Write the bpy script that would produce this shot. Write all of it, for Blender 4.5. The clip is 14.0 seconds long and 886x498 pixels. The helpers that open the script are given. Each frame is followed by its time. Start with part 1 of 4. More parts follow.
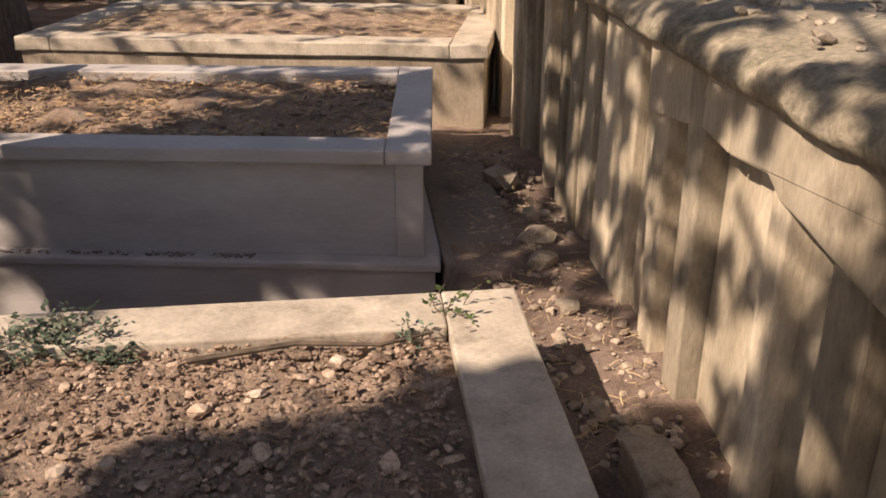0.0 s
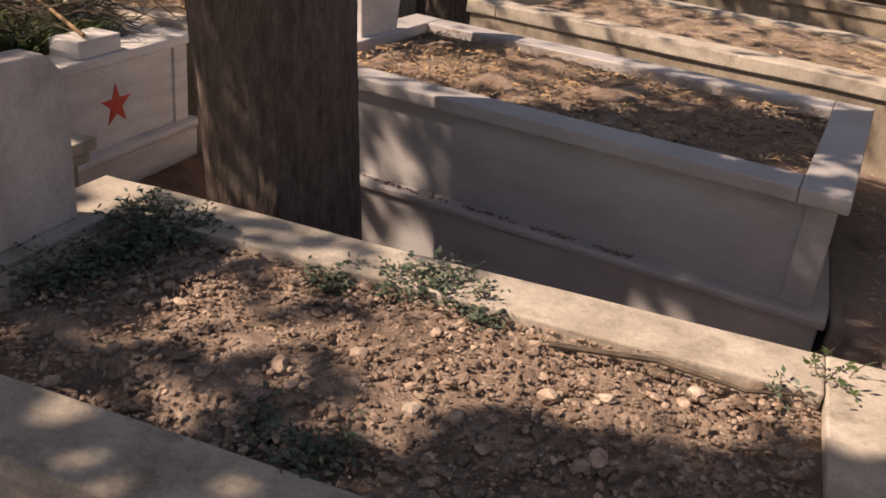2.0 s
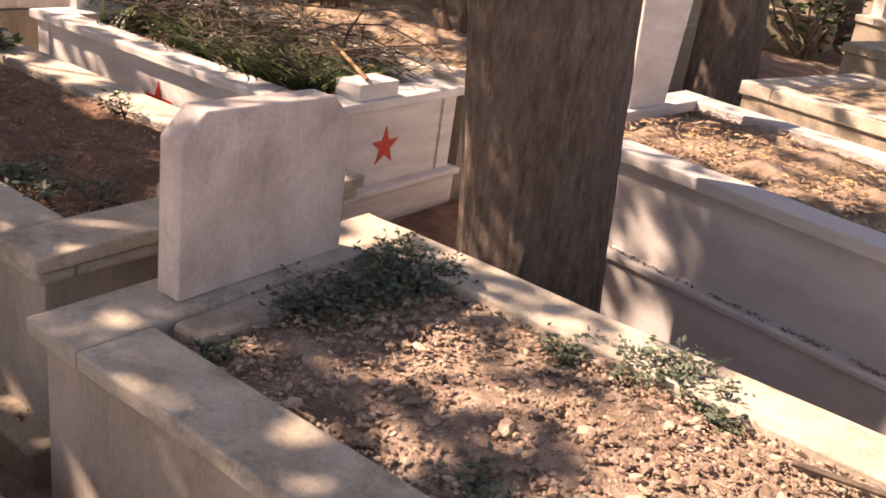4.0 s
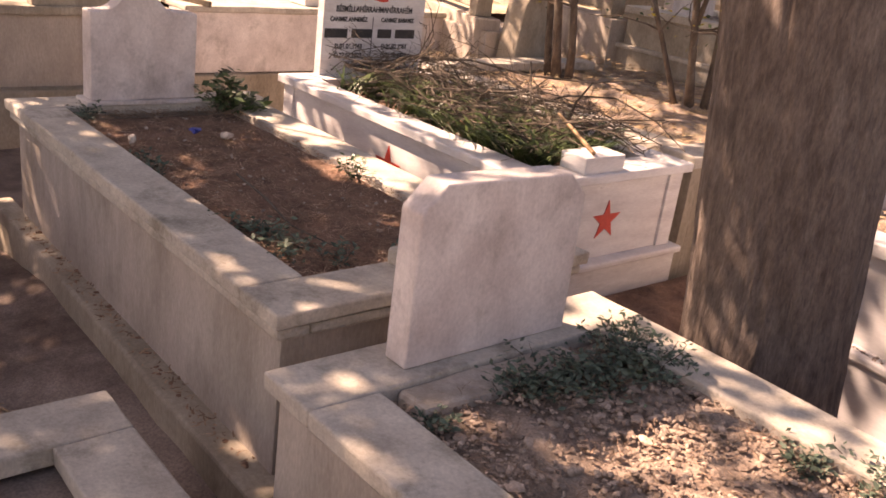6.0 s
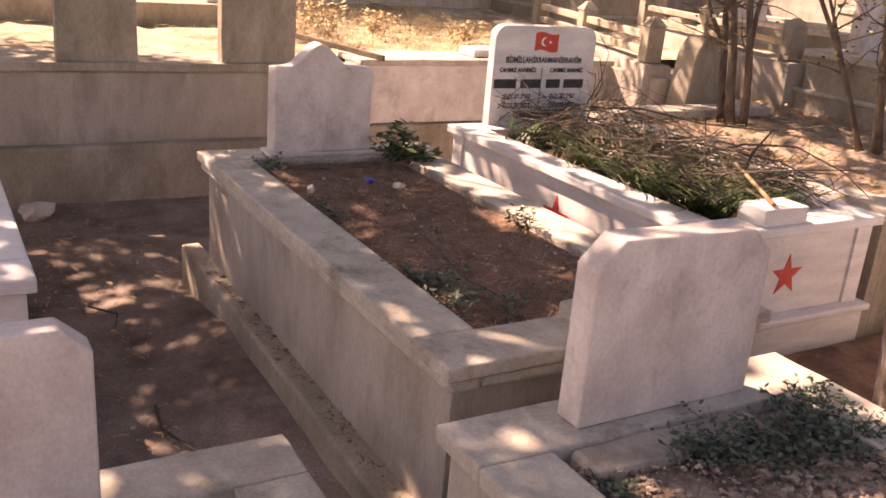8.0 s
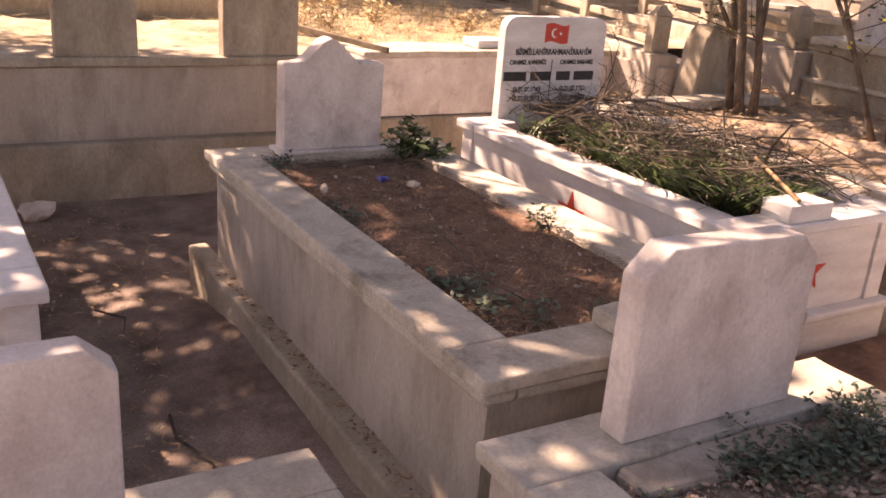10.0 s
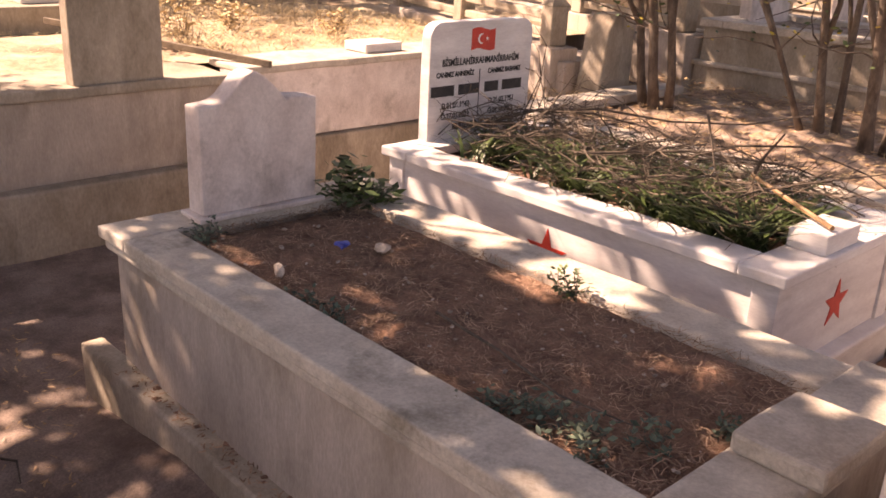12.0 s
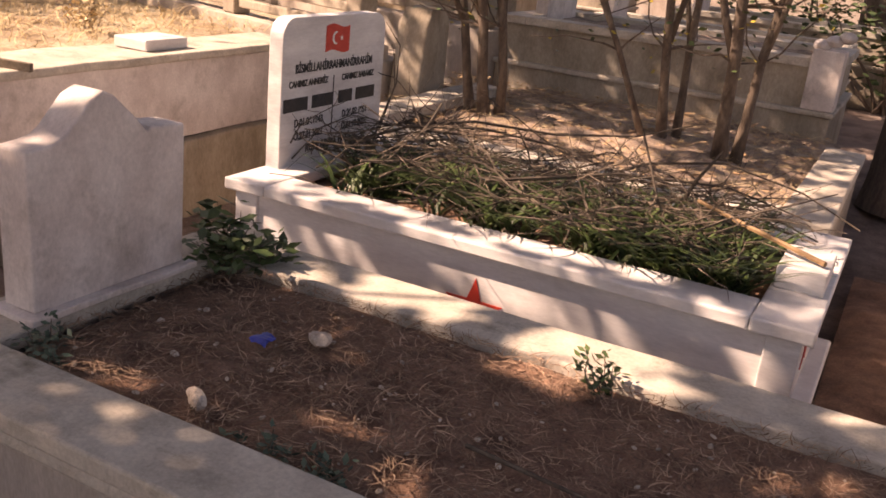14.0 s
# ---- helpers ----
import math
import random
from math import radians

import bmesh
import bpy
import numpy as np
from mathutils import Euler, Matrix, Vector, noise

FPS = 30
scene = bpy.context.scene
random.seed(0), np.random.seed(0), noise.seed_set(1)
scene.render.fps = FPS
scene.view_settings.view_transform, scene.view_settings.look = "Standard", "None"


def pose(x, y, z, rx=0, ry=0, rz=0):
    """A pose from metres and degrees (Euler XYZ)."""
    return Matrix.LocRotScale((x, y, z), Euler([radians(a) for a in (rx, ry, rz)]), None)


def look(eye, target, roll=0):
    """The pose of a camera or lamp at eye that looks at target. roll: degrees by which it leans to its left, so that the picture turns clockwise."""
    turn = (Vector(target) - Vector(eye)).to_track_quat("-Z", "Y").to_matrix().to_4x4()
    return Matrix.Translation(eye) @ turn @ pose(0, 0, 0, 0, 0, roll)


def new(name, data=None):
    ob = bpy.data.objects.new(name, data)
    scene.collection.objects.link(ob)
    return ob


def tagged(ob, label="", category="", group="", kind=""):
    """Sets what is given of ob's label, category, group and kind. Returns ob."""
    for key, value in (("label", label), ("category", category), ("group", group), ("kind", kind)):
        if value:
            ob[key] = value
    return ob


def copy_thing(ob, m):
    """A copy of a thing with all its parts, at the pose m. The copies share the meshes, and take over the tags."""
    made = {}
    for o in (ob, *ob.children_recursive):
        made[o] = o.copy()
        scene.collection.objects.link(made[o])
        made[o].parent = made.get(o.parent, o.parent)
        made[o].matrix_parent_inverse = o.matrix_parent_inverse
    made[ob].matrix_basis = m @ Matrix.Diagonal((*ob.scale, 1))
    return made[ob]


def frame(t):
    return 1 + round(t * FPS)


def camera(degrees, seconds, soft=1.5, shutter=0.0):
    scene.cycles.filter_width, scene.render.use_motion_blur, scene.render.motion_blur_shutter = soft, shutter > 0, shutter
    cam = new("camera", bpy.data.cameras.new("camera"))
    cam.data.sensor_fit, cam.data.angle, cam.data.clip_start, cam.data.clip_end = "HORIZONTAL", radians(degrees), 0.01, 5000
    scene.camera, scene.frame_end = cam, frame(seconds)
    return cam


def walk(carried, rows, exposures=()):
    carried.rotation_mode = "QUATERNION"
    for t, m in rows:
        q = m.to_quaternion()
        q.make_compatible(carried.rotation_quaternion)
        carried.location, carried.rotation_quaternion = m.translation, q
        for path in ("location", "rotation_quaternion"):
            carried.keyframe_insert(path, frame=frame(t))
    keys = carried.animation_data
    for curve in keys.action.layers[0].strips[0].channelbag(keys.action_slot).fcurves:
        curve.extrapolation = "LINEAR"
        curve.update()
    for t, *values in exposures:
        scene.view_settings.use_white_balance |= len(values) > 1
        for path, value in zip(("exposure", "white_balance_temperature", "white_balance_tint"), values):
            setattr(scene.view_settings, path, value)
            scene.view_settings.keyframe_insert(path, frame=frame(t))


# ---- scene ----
# the camera and its walk
cam = camera(52.0, 14.0, soft=1.7)
ROWS = [
    (0.0, (4.756, -2.643, 1.736), (4.943, -0.816, 0.944), -0.28),
    (0.5, (4.728, -2.645, 1.737), (4.805, -0.839, 0.879), 1.00),
    (1.0, (4.724, -2.629, 1.736), (4.659, -0.817, 0.892), 2.69),
    (1.5, (4.704, -2.614, 1.730), (4.415, -0.816, 0.903), 5.05),
    (2.0, (4.682, -2.610, 1.738), (4.107, -0.886, 0.902), 5.95),
    (2.5, (4.666, -2.610, 1.742), (3.920, -0.941, 0.932), 7.76),
    (2.7, (4.664, -2.606, 1.753), (3.877, -0.949, 0.954), 8.10),
    (4.8, (4.574, -2.616, 1.747), (3.394, -1.188, 0.993), 8.40),
    (5, (4.559, -2.618, 1.751), (3.347, -1.211, 1.010), 8.40),
    (5.5, (4.532, -2.621, 1.744), (3.226, -1.284, 1.032), 8.20),
    (6, (4.524, -2.629, 1.758), (3.130, -1.380, 1.052), 7.60),
    (6.5, (4.501, -2.638, 1.766), (3.025, -1.476, 1.081), 5.90),
    (7, (4.481, -2.646, 1.772), (2.933, -1.569, 1.106), 5.50),
    (7.5, (4.487, -2.647, 1.777), (2.878, -1.652, 1.127), 4.90),
    (7.7, (4.485, -2.647, 1.774), (2.862, -1.673, 1.127), 4.90),
    (9.8, (4.395, -2.660, 1.767), (2.795, -1.667, 1.093), 5.50),
    (10, (4.336, -2.690, 1.782), (2.733, -1.703, 1.108), 4.60),
    (10.5, (4.150, -2.761, 1.791), (2.546, -1.751, 1.152), 3.40),
    (11, (3.912, -2.754, 1.779), (2.333, -1.699, 1.152), 3.00),
    (11.5, (3.642, -2.712, 1.812), (2.138, -1.579, 1.137), 2.40),
    (12, (3.319, -2.732, 1.817), (1.965, -1.434, 1.123), 3.00),
    (12.5, (2.984, -2.758, 1.817), (1.697, -1.380, 1.149), 3.00),
    (13, (2.688, -2.735, 1.855), (1.538, -1.238, 1.196), 4.00),
    (13.5, (2.406, -2.687, 1.841), (1.476, -1.041, 1.188), 6.20),
    (14, (2.185, -2.535, 1.703), (1.350, -0.845, 1.035), 6.00),
]
EXPOSURES = [(0.0, 0.32, 8700, 23), (0.7, 0.14, 8700, 24), (1.8, 0.18, 8700, 25), (2.7, 0.44, 8800, 25), (4.8, 1.62, 9900, 35), (11.5, 1.62, 9900, 38), (13.0, 1.30, 9800, 37), (14.0, 1.12, 9700, 35)]
walk(cam, [(t, look(eye, target, roll)) for t, eye, target, roll in ROWS], EXPOSURES)

# world and sun
SUN_FROM = Vector((-0.64, -0.34, 0.69)).normalized()
world = bpy.data.worlds.new("sky")
scene.world = world
world.use_nodes = True
wn = world.node_tree
sky = wn.nodes.new("ShaderNodeTexSky")
sky.sky_type = "NISHITA"
sky.sun_disc = False
sky.sun_elevation = math.asin(SUN_FROM.z)
sky.sun_rotation = math.atan2(SUN_FROM.x, SUN_FROM.y)
wn.nodes["Background"].inputs["Strength"].default_value = 0.085
wn.links.new(sky.outputs["Color"], wn.nodes["Background"].inputs["Color"])
sun_data = bpy.data.lights.new("sun", "SUN")
sun_data.energy, sun_data.angle, sun_data.color = 5.0, radians(0.53), (1.0, 0.955, 0.88)
sun = new("sun", sun_data)
sun.matrix_world = look(SUN_FROM * 40, (0, 0, 0))


# ---- materials ----
def mat(name, cols, scale=6.0, detail=8.0, rough=0.8, bump=0.2, fine=60.0, stretch=(1, 1, 1),
        stain=None, stain_scale=1.5, stain_at=(0.5, 0.65), vary=0.0, island=False, fine_amount=0.25, coat=0.0):
    """Stone, soil, wood or leaf: two mixed colours by noise, a stain layer, fine grain and bump."""
    m = bpy.data.materials.new(name)
    m.use_nodes = True
    nt = m.node_tree
    N, Lk = nt.nodes, nt.links
    bsdf = N["Principled BSDF"]
    bsdf.inputs["Roughness"].default_value = rough
    if coat:
        bsdf.inputs["Coat Weight"].default_value = coat
    mp = N.new("ShaderNodeMapping")
    mp.inputs["Scale"].default_value = stretch
    geo = N.new("ShaderNodeNewGeometry")
    Lk.new(geo.outputs["Position"], mp.inputs["Vector"])

    def nz(sc, det=8.0, rgh=0.6):
        n = N.new("ShaderNodeTexNoise")
        n.inputs["Scale"].default_value, n.inputs["Detail"].default_value, n.inputs["Roughness"].default_value = sc, det, rgh
        Lk.new(mp.outputs["Vector"], n.inputs["Vector"])
        return n
    big, small = nz(scale, detail), nz(fine, 6.0, 0.7)
    ramp = N.new("ShaderNodeValToRGB")
    ramp.color_ramp.elements[0].position, ramp.color_ramp.elements[1].position = 0.33, 0.67
    ramp.color_ramp.elements[0].color, ramp.color_ramp.elements[1].color = (*cols[0], 1), (*cols[1], 1)
    if len(cols) > 2:
        e = ramp.color_ramp.elements.new(0.5)
        e.color = (*cols[2], 1)
    Lk.new(big.outputs["Fac"], ramp.inputs["Fac"])
    col = ramp.outputs["Color"]
    if stain:
        st = nz(stain_scale, 10.0, 0.7)
        sr = N.new("ShaderNodeMapRange")
        sr.inputs["From Min"].default_value, sr.inputs["From Max"].default_value = stain_at
        Lk.new(st.outputs["Fac"], sr.inputs["Value"])
        mx = N.new("ShaderNodeMix")
        mx.data_type = "RGBA"
        mx.inputs["B"].default_value = (*stain, 1)
        Lk.new(sr.outputs["Result"], mx.inputs["Factor"])
        Lk.new(col, mx.inputs["A"])
        col = mx.outputs["Result"]
    hv = N.new("ShaderNodeHueSaturation")
    vr = N.new("ShaderNodeMapRange")
    vr.inputs["From Min"].default_value, vr.inputs["From Max"].default_value = 0.3, 0.7
    vr.inputs["To Min"].default_value, vr.inputs["To Max"].default_value = 1 - fine_amount, 1 + fine_amount
    Lk.new(small.outputs["Fac"], vr.inputs["Value"])
    val = vr.outputs["Result"]
    if vary:
        rn = N.new("ShaderNodeMapRange")
        rn.inputs["To Min"].default_value, rn.inputs["To Max"].default_value = 1 - vary, 1 + vary
        if island:
            Lk.new(geo.outputs["Random Per Island"], rn.inputs["Value"])
        else:
            oi = N.new("ShaderNodeObjectInfo")
            Lk.new(oi.outputs["Random"], rn.inputs["Value"])
        mu = N.new("ShaderNodeMath")
        mu.operation = "MULTIPLY"
        Lk.new(val, mu.inputs[0])
        Lk.new(rn.outputs["Result"], mu.inputs[1])
        val = mu.outputs["Value"]
    Lk.new(val, hv.inputs["Value"])
    Lk.new(col, hv.inputs["Color"])
    Lk.new(hv.outputs["Color"], bsdf.inputs["Base Color"])
    if bump:
        add = N.new("ShaderNodeMath")
        add.operation = "MULTIPLY_ADD"
        add.inputs[1].default_value = 0.35
        Lk.new(small.outputs["Fac"], add.inputs[0])
        Lk.new(big.outputs["Fac"], add.inputs[2])
        bp = N.new("ShaderNodeBump")
        bp.inputs["Strength"].default_value = bump
        bp.inputs["Distance"].default_value = 0.02
        Lk.new(add.outputs["Value"], bp.inputs["Height"])
        Lk.new(bp.outputs["Normal"], bsdf.inputs["Normal"])
    return m


MARBLE_WHITE = mat("white_marble", [(0.60, 0.56, 0.55), (0.80, 0.77, 0.75)], 4.0, 12, 0.45, 0.08, 45, (0.8, 0.8, 3.2), stain=(0.46, 0.42, 0.39), stain_scale=2.6, stain_at=(0.55, 0.80), fine_amount=0.09)
MARBLE_GREY = mat("grey_marble", [(0.42, 0.40, 0.40), (0.56, 0.54, 0.54)], 2.2, 10, 0.5, 0.06, 35, (1, 1, 3), stain=(0.33, 0.30, 0.28), stain_scale=2.0, stain_at=(0.55, 0.85), fine_amount=0.08)
MARBLE_PINK = mat("weathered_marble", [(0.54, 0.46, 0.43), (0.76, 0.685, 0.645)], 5.0, 12, 0.65, 0.16, 75, (1.6, 1.2, 1.0), stain=(0.32, 0.27, 0.235), stain_scale=3.4, stain_at=(0.53, 0.74), fine_amount=0.14)
STONE_RIM = mat("worn_limestone", [(0.39, 0.34, 0.285), (0.60, 0.54, 0.46)], 7.0, 10, 0.85, 0.3, 90, stain=(0.20, 0.17, 0.13), stain_scale=5.0, stain_at=(0.54, 0.74), fine_amount=0.18)
RENDER_WALL = mat("stained_cement", [(0.36, 0.30, 0.252), (0.51, 0.44, 0.38)], 3.0, 10, 0.9, 0.25, 80, (1.5, 1.5, 0.5), stain=(0.25, 0.20, 0.155), stain_scale=2.2, stain_at=(0.5, 0.72), fine_amount=0.15)
CONCRETE_BROWN = mat("brown_concrete", [(0.29, 0.24, 0.185), (0.45, 0.385, 0.31)], 4.0, 10, 0.9, 0.35, 70, (1, 1, 0.5), stain=(0.17, 0.135, 0.10), stain_scale=3.0, stain_at=(0.5, 0.75), fine_amount=0.2)
CONCRETE_WALL = mat("board_marked_concrete", [(0.34, 0.29, 0.22), (0.52, 0.46, 0.37)], 4.0, 10, 0.95, 0.4, 70, (1.2, 1.2, 0.45), stain=(0.13, 0.10, 0.07), stain_scale=2.2, stain_at=(0.52, 0.68), fine_amount=0.18, vary=0.42)
MOSSY = mat("mossy_concrete", [(0.24, 0.205, 0.155), (0.48, 0.43, 0.34)], 7.0, 12, 0.95, 0.9, 60, stain=(0.07, 0.068, 0.04), stain_scale=3.5, stain_at=(0.50, 0.66), fine_amount=0.4)
PAVING = mat("dusty_concrete", [(0.20, 0.165, 0.145), (0.31, 0.265, 0.235)], 4.0, 10, 0.95, 0.3, 70, stain=(0.12, 0.09, 0.075), stain_scale=2.0, fine_amount=0.2)
SOIL_RED = mat("red_brown_soil", [(0.15, 0.080, 0.054), (0.32, 0.182, 0.125)], 9.0, 12, 1.0, 0.8, 120, stain=(0.06, 0.035, 0.025), stain_scale=3.0, stain_at=(0.52, 0.72), fine_amount=0.4)
SOIL_PATH = mat("path_soil", [(0.185, 0.132, 0.110), (0.34, 0.26, 0.22)], 5.0, 12, 1.0, 0.6, 110, stain=(0.085, 0.052, 0.04), stain_scale=1.6, stain_at=(0.48, 0.7), fine_amount=0.35)
SOIL_PALE = mat("stony_pale_soil", [(0.215, 0.150, 0.118), (0.47, 0.36, 0.285)], 10.0, 12, 1.0, 0.9, 130, stain=(0.11, 0.075, 0.055), stain_scale=3.0, stain_at=(0.5, 0.7), fine_amount=0.4)
PEBBLE = mat("pale_pebbles", [(0.26, 0.20, 0.16), (0.50, 0.42, 0.35)], 20, 6, 0.9, 0.3, 150, vary=0.4, island=True)
ROCK = mat("field_stone", [(0.30, 0.25, 0.20), (0.48, 0.42, 0.35)], 12, 8, 0.9, 0.5, 120, stain=(0.16, 0.13, 0.09), stain_scale=6)
BARK = mat("cypress_bark", [(0.095, 0.070, 0.058), (0.20, 0.153, 0.128)], 22.0, 12, 0.95, 0.9, 90, (1.6, 1.6, 0.42), stain=(0.25, 0.20, 0.168), stain_scale=7.0, stain_at=(0.50, 0.75), fine_amount=0.35)
BARK_THIN = mat("brown_bark", [(0.075, 0.052, 0.040), (0.20, 0.15, 0.115)], 20.0, 10, 0.9, 0.7, 100, (1, 1, 0.4), stain=(0.30, 0.25, 0.20), stain_scale=6.0, stain_at=(0.55, 0.72))
TWIG = mat("dry_twigs", [(0.065, 0.048, 0.038), (0.19, 0.145, 0.11)], 14, 6, 0.9, 0.2, 120, vary=0.5, island=True)
STRAW = mat("dry_straw", [(0.44, 0.32, 0.17), (0.70, 0.55, 0.34)], 12, 6, 0.9, 0.1, 120, vary=0.35, island=True)
NEEDLE = mat("dry_needles", [(0.20, 0.12, 0.08), (0.44, 0.29, 0.20)], 12, 6, 0.95, 0.1, 120, vary=0.5, island=True)
DRY_LEAF = mat("fallen_leaves", [(0.32, 0.19, 0.10), (0.52, 0.36, 0.22)], 12, 6, 0.85, 0.1, 120, vary=0.4, island=True)
LEAF = mat("green_leaves", [(0.032, 0.060, 0.020), (0.085, 0.125, 0.042)], 9, 6, 0.5, 0.1, 100, vary=0.5, island=True)
IRIS = mat("iris_leaves", [(0.025, 0.048, 0.016), (0.085, 0.122, 0.040)], 9, 6, 0.4, 0.1, 100, vary=0.5, island=True)
CHIP = mat("earthy_stone_chips", [(0.21, 0.148, 0.115), (0.46, 0.355, 0.28)], 20, 6, 0.95, 0.3, 150, vary=0.5, island=True)
LEAF_DARK = mat("grey_green_weed", [(0.045, 0.075, 0.05), (0.105, 0.145, 0.10)], 9, 6, 0.65, 0.1, 100, vary=0.45, island=True)
LEAF_YELLOW = mat("yellow_leaves", [(0.38, 0.33, 0.04), (0.52, 0.36, 0.07)], 9, 6, 0.6, 0.1, 100, vary=0.4, island=True)
NEEDLE_GREEN = mat("cypress_foliage", [(0.03, 0.06, 0.022), (0.07, 0.11, 0.04)], 9, 6, 0.7, 0.1, 100, vary=0.4, island=True)
HAY = mat("hay_ground", [(0.36, 0.28, 0.19), (0.58, 0.49, 0.36)], 6, 12, 1.0, 0.7, 90, stain=(0.22, 0.15, 0.10), stain_scale=1.1, stain_at=(0.47, 0.62), fine_amount=0.35)
WOOD = mat("raw_wood", [(0.24, 0.14, 0.07), (0.38, 0.24, 0.13)], 12, 8, 0.7, 0.2, 90, (1, 1, 1))
WOOD_GREY = mat("old_wood", [(0.13, 0.10, 0.075), (0.24, 0.19, 0.14)], 12, 8, 0.9, 0.3, 90, (1, 1, 1))
RED = mat("red_paint", [(0.62, 0.045, 0.03), (0.72, 0.07, 0.045)], 15, 6, 0.5, 0.05, 90, fine_amount=0.08)
BLACK = mat("black_paint", [(0.02, 0.02, 0.022), (0.05, 0.045, 0.045)], 30, 6, 0.6, 0.0, 90)
WHITE_PAINT = mat("white_paint", [(0.78, 0.76, 0.74), (0.84, 0.82, 0.80)], 12, 6, 0.5, 0.0, 90, fine_amount=0.05)
WIRE = mat("rusty_wire", [(0.18, 0.14, 0.11), (0.30, 0.25, 0.20)], 20, 4, 0.6, 0.0, 90)
BLUE = mat("blue_plastic", [(0.03, 0.05, 0.30), (0.05, 0.08, 0.42)], 20, 4, 0.4, 0.0, 60)
FAR_GREEN = mat("far_foliage", [(0.03, 0.055, 0.02), (0.08, 0.12, 0.04)], 9, 6, 0.8, 0.1, 100, vary=0.4, island=True)


# ---- building helpers ----
def empty(name, label, category, m=None, group=""):
    ob = new(name)
    ob.empty_display_size = 0.1
    if m is not None:
        ob.matrix_world = m
    return tagged(ob, label, category, group)


def part(name, bm, material, parent=None, label=""):
    me = bpy.data.meshes.new(name)
    bm.to_mesh(me)
    bm.free()
    me.materials.append(material)
    ob = new(name, me)
    if parent is not None:
        ob.parent = parent
    return tagged(ob, label)


def shade(ob):
    for p in ob.data.polygons:
        p.use_smooth = True
    return ob


def box(bm, x0, x1, y0, y1, z0, z1, bevel=0.006, seg=2):
    v = bmesh.ops.create_cube(bm, size=1.0)["verts"]
    for q in v:
        q.co = Vector(((x0 + x1) / 2 + q.co.x * (x1 - x0), (y0 + y1) / 2 + q.co.y * (y1 - y0), (z0 + z1) / 2 + q.co.z * (z1 - z0)))
    if bevel:
        es = list({e for q in v for e in q.link_edges})
        bmesh.ops.bevel(bm, geom=es, offset=bevel, segments=seg, affect="EDGES", profile=0.5)
    return bm


def block(*a, **k):
    return box(bmesh.new(), *a, **k)


def worn(bm, amount=0.004, freq=9.0, cuts=0):
    """Uneven faces and edges, as old stone has."""
    if cuts:
        long_e = [e for e in bm.edges if e.calc_length() > 0.12]
        bmesh.ops.subdivide_edges(bm, edges=long_e, cuts=cuts, use_grid_fill=True)
    for v in bm.verts:
        v.co += Vector(noise.noise_vector(v.co * freq)) * amount
    return bm


def extrude_outline(pts, x0, x1, bevel=0.004):
    """A slab from an outline in y, z with its thickness along x."""
    bm = bmesh.new()
    f = bm.faces.new([bm.verts.new((x0, y, z)) for y, z in pts])
    r = bmesh.ops.extrude_face_region(bm, geom=[f])
    bmesh.ops.translate(bm, verts=[g for g in r["geom"] if isinstance(g, bmesh.types.BMVert)], vec=(x1 - x0, 0, 0))
    bmesh.ops.recalc_face_normals(bm, faces=bm.faces)
    if bevel:
        bmesh.ops.bevel(bm, geom=list(bm.edges), offset=bevel, segments=2, affect="EDGES", profile=0.5)
    return bm


def mesh_of(name, verts, faces, material, parent=None, label="", kind=""):
    me = bpy.data.meshes.new(name)
    me.from_pydata([tuple(v) for v in verts], [], faces)
    me.materials.append(material)
    ob = new(name, me)
    if parent is not None:
        ob.parent = parent
    return tagged(ob, label, kind=kind)


def soil(name, label, x0, x1, y0, y1, z, material, seed, rough=0.02, mound=0.0, step=0.03, m=None, category="soil"):
    """Loose ground: an uneven sheet."""
    nx, ny = max(2, int((x1 - x0) / step)), max(2, int((y1 - y0) / step))
    off = Vector((seed * 7.3, seed * 3.1, 0))
    verts = []
    for j in range(ny + 1):
        for i in range(nx + 1):
            x, y = x0 + (x1 - x0) * i / nx, y0 + (y1 - y0) * j / ny
            p = Vector((x, y, 0)) + off
            h = noise.fractal(p * 4.0, 1.0, 2.0, 5) * rough + noise.noise(p * 26) * rough * 0.35
            u, w = 2 * i / nx - 1, 2 * j / ny - 1
            edge = max(0.0, (max(abs(u), abs(w)) - 0.82) / 0.18)
            verts.append((x, y, z + h * (1 - edge) - 0.6 * rough * edge + mound * (1 - u * u) * (1 - w * w)))
    faces = [(j * (nx + 1) + i, j * (nx + 1) + i + 1, (j + 1) * (nx + 1) + i + 1, (j + 1) * (nx + 1) + i) for j in range(ny) for i in range(nx)]
    ob = mesh_of(name, verts, faces, material, label=label, kind="stuff")
    ob["category"] = category
    if m is not None:
        ob.matrix_world = m
    return shade(ob)


_b = bmesh.new()
bmesh.ops.create_icosphere(_b, subdivisions=1, radius=1.0)
_b.verts.index_update()
ICO_V = [v.co.copy() for v in _b.verts]
ICO_F = [tuple(v.index for v in f.verts) for f in _b.faces]
_b.free()


